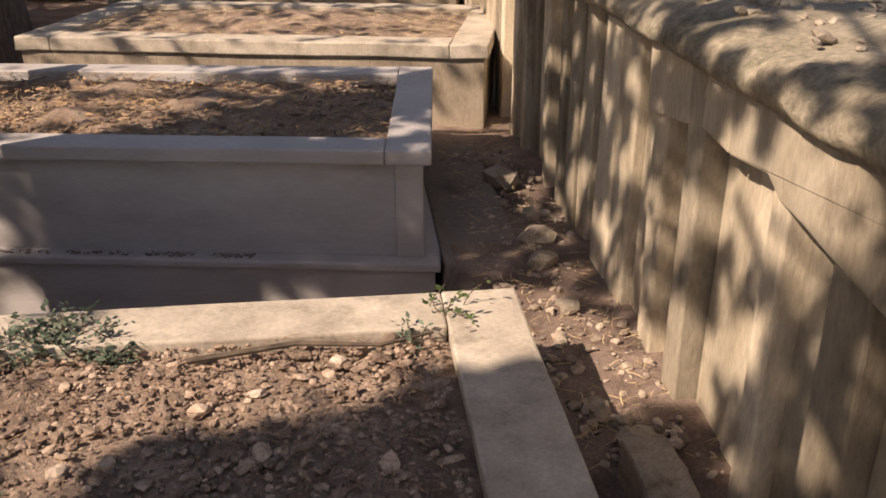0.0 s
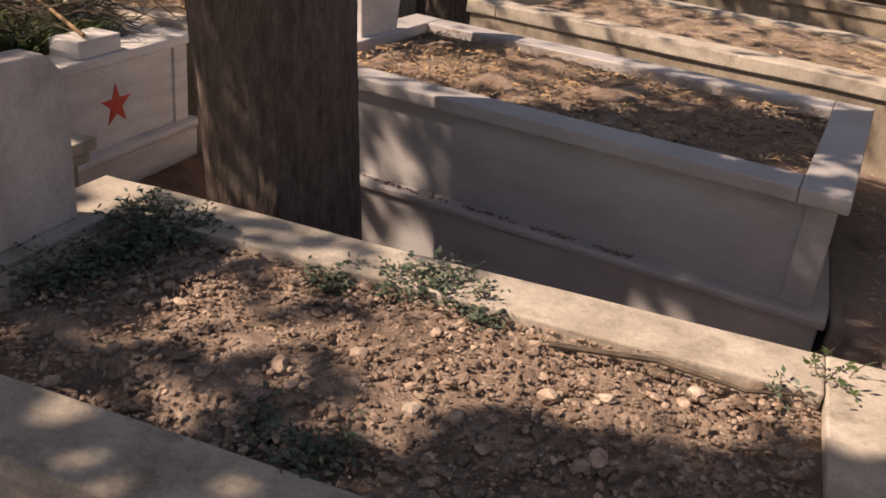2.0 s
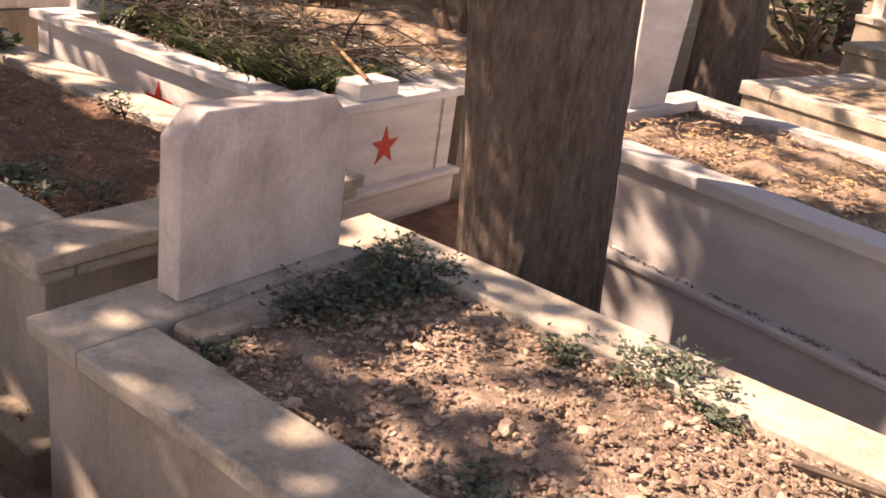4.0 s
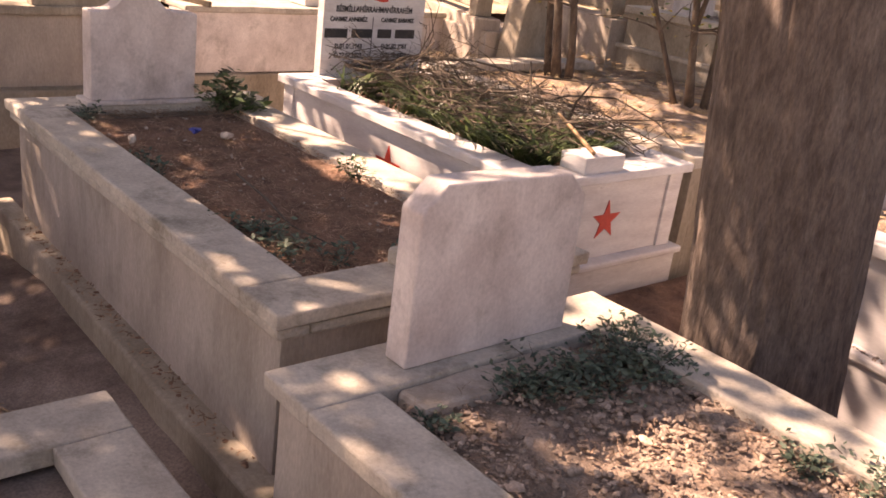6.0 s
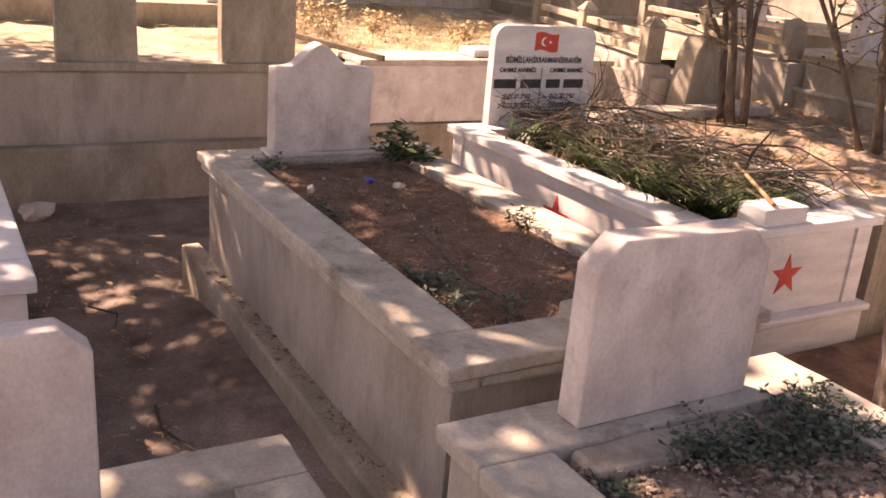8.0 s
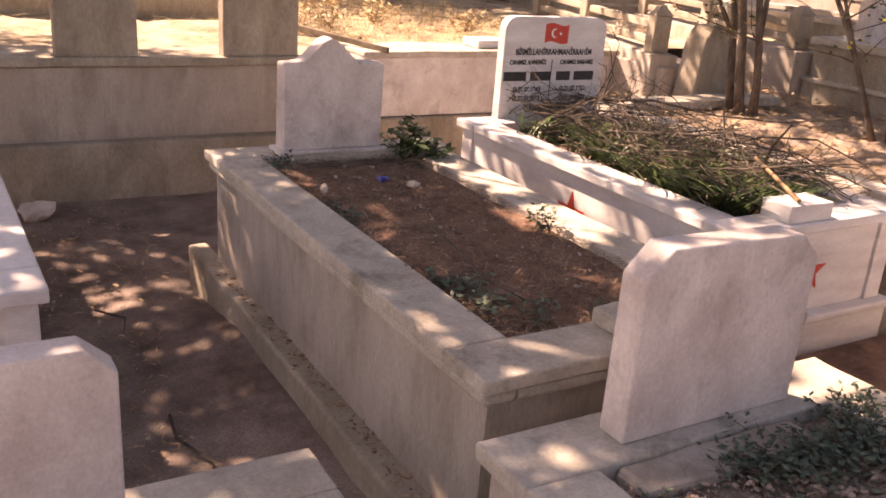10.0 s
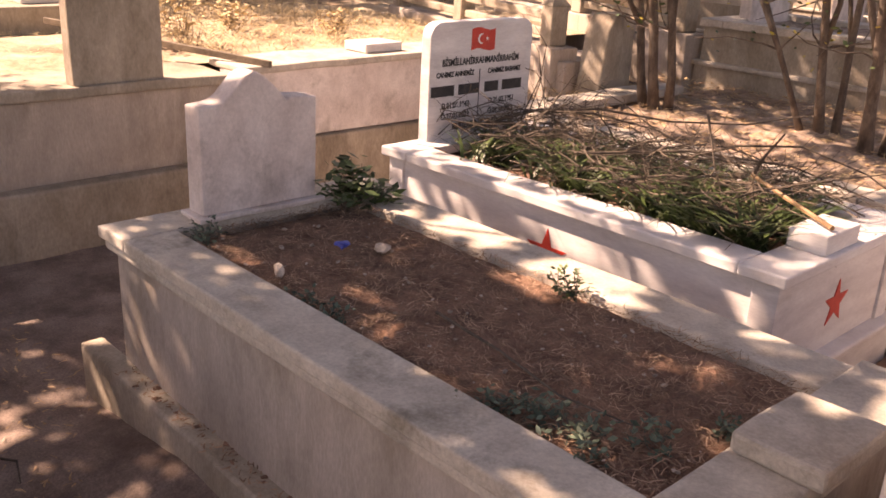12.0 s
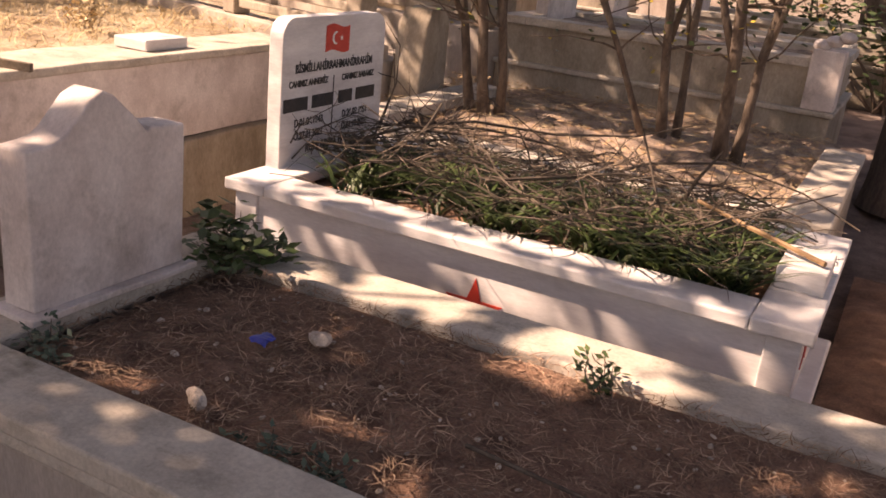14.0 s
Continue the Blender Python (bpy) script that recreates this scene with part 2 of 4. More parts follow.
def pebbles(name, label, n, area, z, size, material, seed, m=None, flat=0.6):
    """Many small stones pressed into soil."""
    rnd = random.Random(seed)
    verts, faces = [], []
    for _ in range(n):
        x, y = rnd.uniform(area[0], area[1]), rnd.uniform(area[2], area[3])
        s = size[0] + (size[1] - size[0]) * rnd.random() ** 3
        rot = Euler((rnd.uniform(-0.4, 0.4), rnd.uniform(-0.4, 0.4), rnd.uniform(0, 6.3))).to_matrix()
        sc = Vector((s, s * rnd.uniform(0.5, 1.0), s * flat * rnd.uniform(0.5, 1.1)))
        base = len(verts)
        for v in ICO_V:
            q = Vector((v.x * sc.x, v.y * sc.y, v.z * sc.z)) * rnd.uniform(0.75, 1.2)
            q = rot @ q
            verts.append((x + q.x, y + q.y, z + q.z + sc.z * 0.2))
        faces += [tuple(base + i for i in f) for f in ICO_F]
    ob = mesh_of(name, verts, faces, material, label=label, kind="stuff")
    ob["category"] = "stones"
    if m is not None:
        ob.matrix_world = m
    return ob


def blades(name, label, n, area, z, length, width, material, seed, lift=0.15, m=None, category="litter", curl=0.3):
    """Thin straws, needles or leaves lying or standing at random."""
    rnd = random.Random(seed)
    verts, faces = [], []
    for _ in range(n):
        x, y = rnd.uniform(area[0], area[1]), rnd.uniform(area[2], area[3])
        a, l = rnd.uniform(0, 6.283), rnd.uniform(*length)
        w = width * rnd.uniform(0.6, 1.4)
        up = rnd.uniform(-0.02, lift)
        d = Vector((math.cos(a), math.sin(a), up)).normalized()
        s = Vector((-math.sin(a), math.cos(a), rnd.uniform(-0.5, 0.5))).normalized()
        p = Vector((x, y, z + rnd.uniform(0.0, 0.012)))
        b = len(verts)
        for k in range(4):
            f = k / 3
            c = p + d * l * f + Vector((0, 0, -curl * up * l * f * f)) + s * math.sin(f * 3.1) * l * 0.08
            ww = w * (1 - 0.75 * f) if k else w * 0.6
            verts += [c + s * ww, c - s * ww]
        faces += [(b + 2 * k, b + 2 * k + 1, b + 2 * k + 3, b + 2 * k + 2) for k in range(3)]
    ob = mesh_of(name, verts, faces, material, label=label, kind="stuff")
    ob["category"] = category
    if m is not None:
        ob.matrix_world = m
    return ob


def tube(bm, pts, radii, sides=6):
    rings = []
    for i, p in enumerate(pts):
        d = (pts[min(i + 1, len(pts) - 1)] - pts[max(i - 1, 0)]).normalized()
        a = d.orthogonal().normalized()
        b = d.cross(a)
        rings.append([bm.verts.new(p + (a * math.cos(6.2832 * k / sides) + b * math.sin(6.2832 * k / sides)) * radii[i]) for k in range(sides)])
    for r0, r1 in zip(rings, rings[1:]):
        for k in range(sides):
            bm.faces.new((r0[k], r0[(k + 1) % sides], r1[(k + 1) % sides], r1[k]))
    bm.faces.new(rings[0][::-1])
    bm.faces.new(rings[-1])
    return bm


def crooked(p, d, length, rnd, n=6, wander=0.12, sag=0.0):
    pts, d = [Vector(p)], Vector(d).normalized()
    for i in range(n):
        d = (d + Vector((rnd.gauss(0, wander), rnd.gauss(0, wander), rnd.gauss(0, wander) - sag))).normalized()
        pts.append(pts[-1] + d * length / n)
    return pts


def leaf_cards(rnd, centres, per, spread, size, verts, faces, droop=0.3, narrow=0.45):
    """Clumps of small pointed leaves round the given places."""
    for c in centres:
        for _ in range(per):
            p = Vector(c) + Vector((rnd.gauss(0, spread), rnd.gauss(0, spread), rnd.gauss(0, spread * 0.7)))
            a = rnd.uniform(0, 6.283)
            d = Vector((math.cos(a), math.sin(a), rnd.uniform(-droop, 0.6))).normalized()
            s = d.cross(Vector((rnd.gauss(0, 0.6), rnd.gauss(0, 0.6), 1))).normalized()
            l = size * rnd.uniform(0.6, 1.3)
            b = len(verts)
            verts += [p, p + d * l * 0.5 + s * l * narrow * 0.5, p + d * l, p + d * l * 0.5 - s * l * narrow * 0.5]
            faces.append((b, b + 1, b + 2, b + 3))


def weed(name, label, x, y, z, radius, height, seed, material=LEAF_DARK, n=60, size=0.03):
    """A low herb: thin stems and many small leaves."""
    rnd = random.Random(seed)
    root = empty(name, label, "weed", pose(x, y, z))
    bm = bmesh.new()
    tips = []
    for _ in range(max(5, n // 9)):
        a, r = rnd.uniform(0, 6.283), radius * rnd.uniform(0.2, 1.0)
        pts = crooked((rnd.gauss(0, radius * 0.3), rnd.gauss(0, radius * 0.3), -0.01), (math.cos(a) * r, math.sin(a) * r, height * rnd.uniform(0.5, 1.1)), max(r, height) * 1.0, rnd, 4, 0.18)
        tube(bm, pts, [0.0022, 0.002, 0.0018, 0.0014, 0.001], 4)
        tips += pts[1:]
    part("stem", bm, BARK_THIN, root)["kind"] = "stuff"
    verts, faces = [], []
    leaf_cards(rnd, tips, max(2, n // len(tips) + 1), radius * 0.12, size, verts, faces)
    mesh_of("foliage", verts, faces, material, root, kind="stuff")
    return root


# ---- graves ----
def grave(name, label, m, length, width, top, rim, cap, over, wall_mat, cap_mat, plinth=0.0, plinth_out=0.03,
          pilaster=False, moulding=False, floor_z=-0.15, wear=0.003, group="graves"):
    """A raised grave: side and end walls under a rim of flat slabs; head at x = 0, foot at x = length."""
    g = empty(name, label, "grave", m, group)
    z1 = top - cap
    o, t = over, 0.07
    base_z = plinth if plinth else floor_z
    if plinth:
        q = o - plinth_out
        part("base", worn(block(q + 0.02, length - q - 0.02, q + 0.02, width - q - 0.02, floor_z, plinth - 0.035, bevel=0.006), wear, cuts=3), wall_mat, g)
        part("base_ledge", worn(block(q, length - q, q, width - q, plinth - 0.035, plinth, bevel=0.01), wear * 0.6, cuts=4), cap_mat, g)
    s = 0.014 if pilaster else 0.0
    for y0, y1 in ((o + s, o + t), (width - o - t, width - o - s)):
        part("side_panel", worn(block(o + s, length - o - s, y0, y1, base_z, z1, bevel=0.003), wear * 0.5, cuts=3), wall_mat, g)
    for x0, x1 in ((o + s, o + t), (length - o - t, length - o - s)):
        part("end_panel", worn(block(x0, x1, o + t, width - o - t, base_z, z1, bevel=0.003), wear * 0.5, cuts=2), wall_mat, g)
    if pilaster:
        w = 0.10
        for x0 in (o, length - o - w):
            for y0 in (o, width - o - w):
                part("pilaster", block(x0, x0 + w, y0, y0 + w, base_z, z1, bevel=0.004), wall_mat, g)
    e = 0.002
    for y0, y1 in ((0.001, rim), (width - rim, width - 0.001)):
        part("rim", worn(block(rim + e, length - rim - e, y0, y1, z1, top - 0.001, bevel=0.007), wear, cuts=5), cap_mat, g)
    for x0, x1 in ((0, rim), (length - rim, length)):
        part("rim", worn(block(x0, x1, 0, width, z1, top, bevel=0.007), wear, cuts=3), cap_mat, g)
    if moulding:
        k = 0.014
        part("moulding", worn(block(k, length - k, k, o + t, z1 - 0.044, z1 - 0.006, bevel=0.012), wear, cuts=5), cap_mat, g)
        part("moulding", worn(block(k, length - k, width - o - t, width - k, z1 - 0.044, z1 - 0.006, bevel=0.012), wear, cuts=5), cap_mat, g)
        part("moulding", worn(block(length - o - t, length - k, o + t, width - o - t, z1 - 0.044, z1 - 0.006, bevel=0.012), wear, cuts=2), cap_mat, g)
    return g


def headstone(name, label, pts, x0, x1, material, m=None, bevel=0.006):
    """An upright slab with the given outline in y, z."""
    bm = extrude_outline(pts, x0, x1, bevel)
    ob = part(name, bm, material)
    if m is not None:
        ob.matrix_world = m
    return tagged(ob, label, "headstone", "headstones")


# ground: one sheet to the horizon
def ground():
    xs = [-400, -120, -40, -15, -8] + [-5 + 0.1 * i for i in range(121)] + [9, 14, 40, 120, 400]
    ys = [-400, -120, -40, -15, -8] + [-4.5 + 0.1 * i for i in range(141)] + [12, 16, 40, 120, 400]
    verts = []
    for y in ys:
        for x in xs:
            p = Vector((x, y, 0))
            near = max(0.0, 1 - max(0, abs(x - 2) - 6, abs(y - 2) - 7) / 4)
            h = (noise.fractal(p * 1.3, 1.0, 2.0, 5) * 0.022 + noise.noise(p * 6) * 0.012) * near
            rise = min(max((y - 2.0) / 4.0, 0), 1) * 0.35
            heap = 0.10 * min(max((x - 0.2) / 0.7, 0), 1) * (x < 2.9) * max(0.0, 1 - abs(y + 1.55) / 0.45)
            strip = 0.41 * min(max((x - 4.97) / 0.12, 0), 1) * min(max((y + 1.75) / 0.75, 0), 1)
            verts.append((x, y, h + max(rise, strip) + heap))
    n = len(xs)
    faces = [(j * n + i, j * n + i + 1, (j + 1) * n + i + 1, (j + 1) * n + i) for j in range(len(ys) - 1) for i in range(n - 1)]
    ob = mesh_of("ground", verts, faces, SOIL_PATH, label="trodden red-brown soil between the graves", kind="structure")
    ob["category"] = "ground"
    shade(ob)


ground()

# grave of worn limestone with a stony bed (near the start)
A0 = pose(2.85, -1.645, 0)
grave("limestone_grave", "low worn limestone grave kerb with chipped rim round stony soil", A0, 2.321, 1.178, 0.672, 0.20, 0.05, 0.03, RENDER_WALL, STONE_RIM, wear=0.005)
soil("stony_bed", "pale stony soil in the limestone grave", 3.03, 4.98, -1.46, -0.63, 0.634, SOIL_PALE, 3, 0.020, 0.006, 0.018)
headstone("plain_headstone", "blank pinkish marble headstone with cut upper corners", [(-1.338, 0.672), (-0.768, 0.672), (-0.772, 1.075), (-0.842, 1.14), (-1.27, 1.15), (-1.338, 1.08)], 2.915, 3.0, MARBLE_PINK)

# grey marble grave beside the wall, turned slightly
B0 = Matrix.Translation((5.02, 0.31, 0)) @ pose(0, 0, 0, 0, 0, -9.5) @ pose(-2.35, 0, 0)
bg = grave("grey_marble_grave", "grey marble grave with stepped base and wide flat rim", B0, 2.35, 1.355, 0.82, 0.16, 0.055, 0.03, MARBLE_GREY, MARBLE_GREY, plinth=0.41, plinth_out=0.06, pilaster=True, wear=0.001)
for o in bg.children:
    for v in o.data.vertices:
        v.co.x -= 0.068 * v.co.y
soil("needle_bed", "soil under dry needles in the grey marble grave", 0.12, 2.23, 0.12, 1.24, 0.765, SOIL_PALE, 5, 0.05, 0.03, 0.03, m=B0)
headstone("white_headstone", "tapered white marble headstone on the grey grave", [(0.60, 0.80), (0.90, 0.80), (0.95, 1.43), (0.55, 1.43)], 0.0, 0.08, MARBLE_WHITE, m=B0)

# limestone grave behind it
C0 = Matrix.Translation((5.47, 2.0, 0.05)) @ pose(0, 0, 0, 0, 0, -13) @ pose(-2.6, 0, 0)
grave("old_grave", "old limestone grave kerb with cracked rim and litter-covered soil", C0, 2.6, 1.4, 0.80, 0.20, 0.075, 0.02, CONCRETE_BROWN, STONE_RIM, wear=0.006)
soil("leafy_bed", "dry litter on soil in the old grave", 0.15, 2.45, 0.15, 1.25, 0.77, SOIL_PALE, 6, 0.03, 0.03, 0.04, m=C0)

# tall cement grave
D0 = pose(0.30, -1.53, 0)
dg = grave("cement_grave", "tall stained cement grave with moulded limestone rim", D0, 2.40, 1.20, 0.727, 0.20, 0.045, 0.045, RENDER_WALL, STONE_RIM, moulding=True, wear=0.004)
for o in dg.children:
    if o.name.startswith("rim") and min(v.co.y for v in o.data.vertices) > 0.9:
        for v in o.data.vertices:
            v.co.z -= 0.026
step_bm = block(-0.195, 2.44, -0.032, 0.06, -0.1, 0.20, bevel=0.012)
for v in step_bm.verts:
    if v.co.y < 0:
        v.co.y -= 0.012 * v.co.x
part("step", worn(step_bm, 0.007, 6.0, cuts=10), CONCRETE_BROWN, dg, "worn cement step along the wall")
soil("earth_bed", "red-brown earth under dry needles in the cement grave", 0.47, 2.53, -1.36, -0.50, 0.672, SOIL_RED, 9, 0.030, 0.018, 0.025)
headstone("gabled_headstone", "pinkish marble headstone with gabled top and shoulders", [(-1.215, 0.744), (-0.725, 0.744), (-0.718, 1.138), (-0.84, 1.146), (-0.852, 1.135), (-0.885, 1.172), (-0.955, 1.238), (-0.99, 1.254), (-1.03, 1.236), (-1.10, 1.165), (-1.13, 1.148), (-1.16, 1.142), (-1.215, 1.138)], 0.375, 0.48, MARBLE_PINK)

# white marble grave with red stars
E0 = pose(0, 0, 0)
grave("white_marble_grave", "white marble grave with red stars, branches and irises in its bed", E0, 2.1, 1.08, 0.75, 0.18, 0.045, 0.03, MARBLE_WHITE, MARBLE_WHITE, plinth=0.33, plinth_out=0.05, pilaster=True, wear=0.001)
soil("planted_bed", "dark soil of the planted bed", 0.12, 1.98, 0.12, 0.96, 0.70, SOIL_RED, 12, 0.02, 0.02, 0.03)

# low grave by the camera
F0 = pose(2.28, -3.10, 0)
grave("low_grave", "low limestone grave kerb with a broad rim", F0, 2.3, 1.285, 0.37, 0.21, 0.06, 0.02, RENDER_WALL, STONE_RIM, wear=0.004)
soil("low_bed", "soil in the low grave", 2.45, 4.40, -2.92, -1.98, 0.30, SOIL_PATH, 15, 0.02, 0.0, 0.05)
headstone("rounded_headstone", "grey marble headstone with cut upper corners on the low grave", [(-2.93, 0.37), (-2.352, 0.37), (-2.355, 0.82), (-2.425, 0.882), (-2.86, 0.882), (-2.93, 0.82)], 2.415, 2.5, MARBLE_PINK)

# white marble grave along the path
G0 = pose(-0.62, -3.45, 0)
grave("pale_marble_grave", "plain white marble grave with flat rim", G0, 2.20, 1.075, 0.655, 0.20, 0.05, 0.03, MARBLE_WHITE, MARBLE_WHITE, plinth=0.14, plinth_out=0.04, pilaster=True, wear=0.001)
soil("pale_grave_bed", "soil in the plain marble grave", -0.5, 1.46, -3.33, -2.5, 0.62, SOIL_RED, 16, 0.02, 0.0, 0.05)

# concrete kerb bed with young trees
J0 = pose(-0.45, 1.22, 0)
grave("concrete_grave", "old brown concrete grave kerb with young trees in it", J0, 2.46, 1.76, 0.74, 0.21, 0.06, 0.015, CONCRETE_BROWN, STONE_RIM, wear=0.006)
for o in bpy.data.objects["concrete_grave"].children:
    if o.name.startswith("rim") and min(v.co.y for v in o.data.vertices) > 1.4:
        for v in o.data.vertices:
            v.co.z -= 0.11
soil("tree_bed", "needle-strewn soil round the young trees", -0.40, 1.84, 1.38, 3.75, 0.66, SOIL_PALE, 18, 0.04, 0.02, 0.04)


# concrete retaining wall with board-marked ribs
def ribbed_wall():
    rnd = random.Random(21)
    w = empty("wall_east", "board-marked concrete retaining wall with deep ribs and mossy coping", "wall")
    w["kind"] = "structure"
    y, proud = -3.2, True
    while y < 6.0:
        d = rnd.uniform(0.07, 0.19)
        out = rnd.uniform(0.03, 0.058) if proud else rnd.uniform(-0.015, 0.012)
        lean = rnd.uniform(-0.006, 0.012)
        bm = block(5.625 - out, 5.80, y, y + d, 0.1, 1.295, bevel=0.007)
        for v in bm.verts:
            if v.co.x < 5.7:
                v.co.x += lean * v.co.z
        worn(bm, 0.006, 5.0, cuts=5)
        part("board_panel", bm, CONCRETE_WALL, w)
        y += d + rnd.uniform(0.002, 0.008)
        proud = rnd.random() < (0.25 if proud else 0.75)
    part("backing", block(5.70, 5.82, -3.2, 6.0, 0.1, 1.28), CONCRETE_WALL, w)
    for pts in (((-0.83, 1.286), (-0.822, 1.139), (-1.008, 1.155), (-1.077, 1.124), (-1.178, 1.112), (-1.263, 1.097), (-1.565, 1.058), (-2.068, 1.089), (-2.068, 1.286)), ((-0.249, 1.286), (-0.272, 1.089), (-0.365, 1.108), (-0.551, 1.132), (-0.621, 1.155), (-0.818, 1.139), (-0.822, 1.286))):
        part("plaster_patch", worn(extrude_outline(pts, 5.568, 5.64, 0.005), 0.004, 9.0), CONCRETE_WALL, w, "broken-edged upper layer of cement plaster")
    bm = bmesh.new()
    ny, prof = 260, ((5.55, 1.29), (5.535, 1.315), (5.545, 1.35), (5.585, 1.38), (5.68, 1.40), (5.82, 1.41), (6.0, 1.405), (6.06, 1.29))
    grid = []
    for j in range(ny + 1):
        yy = -3.2 + 9.2 * j / ny
        row = []
        for k, (x, z) in enumerate(prof):
            p = Vector((x, yy, z))
            n = noise.fractal(p * 9.0, 0.8, 2.0, 4)
            row.append(bm.verts.new((x + (0.012 if k < 2 else 0.022) * n, yy, z + (0.004 if k == 0 else 0.024) * noise.fractal(p * 5.0 + Vector((7, 0, 0)), 0.9, 2.0, 4))))
        grid.append(row)
    for r0, r1 in zip(grid, grid[1:]):
        for k in range(len(prof)):
            q = (k + 1) % len(prof)
            bm.faces.new((r0[k], r0[q], r1[q], r1[k]))
    bm.faces.new(grid[0])
    bm.faces.new(grid[-1][::-1])
    bmesh.ops.recalc_face_normals(bm, faces=bm.faces)
    shade(part("coping", bm, MOSSY, w, "rough mossy concrete coping"))
    return w


ribbed_wall()
soil("bank_top", "lichen-grey stony ground behind the retaining wall", 5.98, 9.0, -3.2, 6.0, 1.36, ROCK, 22, 0.10, 0.1, 0.08)
tagged(part("paving_slab", worn(block(5.06, 5.36, 0.25, 1.72, 0.2, 0.42, bevel=0.01), 0.006, 4, cuts=4), PAVING), "dusty grey concrete paving beside the grey grave", "paving")


# rear terrace
def terrace():
    t = empty("terrace_wall", "plastered terrace wall with projecting coping", "wall")
    t["kind"] = "structure"
    part("wall_body", worn(block(-1.75, -1.46, -5.0, 0.0, -0.1, 0.81, bevel=0.006), 0.008, 3, cuts=8), RENDER_WALL, t)
    part("footing", worn(block(-1.75, -1.36, -5.0, 0.0, -0.1, 0.36, bevel=0.015), 0.012, 3, cuts=8), CONCRETE_BROWN, t)
    part("coping", worn(block(-1.95, -1.42, -5.0, 0.02, 0.81, 0.87, bevel=0.012), 0.012, 4, cuts=10), CONCRETE_BROWN, t)
    u = empty("terrace_wall_pale", "pale rendered terrace wall with a lower ledge", "wall")
    u["kind"] = "structure"
    part("wall_body", worn(block(-1.60, -1.34, 0.05, 2.3, 0.46, 0.88, bevel=0.006), 0.006, 3, cuts=6), MARBLE_PINK, u)
    part("footing", worn(block(-1.60, -1.29, 0.05, 2.3, -0.1, 0.455, bevel=0.012), 0.010, 3, cuts=6), CONCRETE_BROWN, u)
    part("coping", worn(block(-1.72, -1.31, 0.04, 2.3, 0.88, 0.925, bevel=0.012), 0.010, 4, cuts=8), STONE_RIM, u)


terrace()
soil("hay_terrace", "sunlit dry grass on the terrace", -12.0, -1.88, -6.0, 7.0, 0.885, HAY, 24, 0.04, 0.0, 0.1)
for y0, y1 in ((-1.9, -1.425), (-0.895, -0.386)):
    ob = tagged(part("stone_slab", worn(block(-1.55, -1.45, y0, y1, 0.865, 1.32, bevel=0.008), 0.004, cuts=3), CONCRETE_BROWN), "square brown stone slab standing on the coping", "headstone", "slabs on the terrace")
tagged(part("marble_block", worn(block(-1.66, -1.42, 1.02, 1.33, 0.925, 0.985, bevel=0.008), 0.004), MARBLE_WHITE), "small white marble block lying on the coping", "block")

# block lying on the rim
tagged(part("marble_block", worn(block(1.93, 2.08, 0.31, 0.57, 0.75, 0.825, bevel=0.006), 0.002), MARBLE_WHITE), "white marble block on the rim of the starred grave", "block")


# ---- details of the graves ----
def star_bm(r, depth, m):
    bm = bmesh.new()
    pts = [(math.sin(k * math.pi / 5) * (r if k % 2 == 0 else r * 0.39), math.cos(k * math.pi / 5) * (r if k % 2 == 0 else r * 0.39)) for k in range(10)]
    f = bm.faces.new([bm.verts.new((x, y, 0)) for x, y in pts])
    q = bmesh.ops.extrude_face_region(bm, geom=[f])
    bmesh.ops.translate(bm, verts=[g for g in q["geom"] if isinstance(g, bmesh.types.BMVert)], vec=(0, 0, depth))
    bmesh.ops.recalc_face_normals(bm, faces=bm.faces)
    bm.transform(m)
    return bm


EAST = Matrix(((0, 0, 1, 0), (1, 0, 0, 0), (0, 1, 0, 0), (0, 0, 0, 1)))
SOUTH = Matrix(((1, 0, 0, 0), (0, 0, -1, 0), (0, 1, 0, 0), (0, 0, 0, 1)))
white_grave = bpy.data.objects["white_marble_grave"]
part("star", star_bm(0.098, 0.004, Matrix.Translation((2.0555, 0.545, 0.508)) @ EAST), RED, white_grave, "red painted star")
part("star", star_bm(0.112, 0.004, Matrix.Translation((1.045, 0.0445, 0.502)) @ SOUTH), RED, white_grave, "red painted star")


def rounded(y0, y1, z0, z1, r, n=6):
    pts = [(y0, z0), (y1, z0)]
    pts += [(y1 - r + r * math.cos(a), z1 - r + r * math.sin(a)) for a in [math.pi / 2 * k / n for k in range(n + 1)]]
    pts += [(y0 + r + r * math.cos(a), z1 - r + r * math.sin(a)) for a in [math.pi / 2 + math.pi / 2 * k / n for k in range(n + 1)]]
    return pts


stele = headstone("lettered_headstone", "white marble headstone with a red flag and black lettering", rounded(0.232, 0.955, 0.745, 1.325, 0.075), 0.005, 0.07, MARBLE_WHITE, bevel=0.004)


def words(text, y, z, height, align="CENTER", squeeze=1.0):
    cu = bpy.data.curves.new("words", "FONT")
    cu.body, cu.size, cu.align_x, cu.align_y, cu.extrude, cu.offset = text, height * 1.38, align, "CENTER", 0.001, 0.0012
    ob = bpy.data.objects.new("words", cu)
    scene.collection.objects.link(ob)
    me = bpy.data.meshes.new_from_object(ob.evaluated_get(bpy.context.evaluated_depsgraph_get()))
    bpy.data.objects.remove(ob)
    me.transform(Matrix.Translation((0.0715, y, z)) @ EAST @ Matrix.Diagonal((squeeze, 1, 1, 1)))
    me.materials.clear()
    me.materials.append(BLACK)
    t = new("lettering", me)
    t.parent = stele
    return t


def bar(y0, y1, z0, z1):
    part("lettering", block(0.070, 0.0725, y0, y1, z0, z1, bevel=0), BLACK, stele)


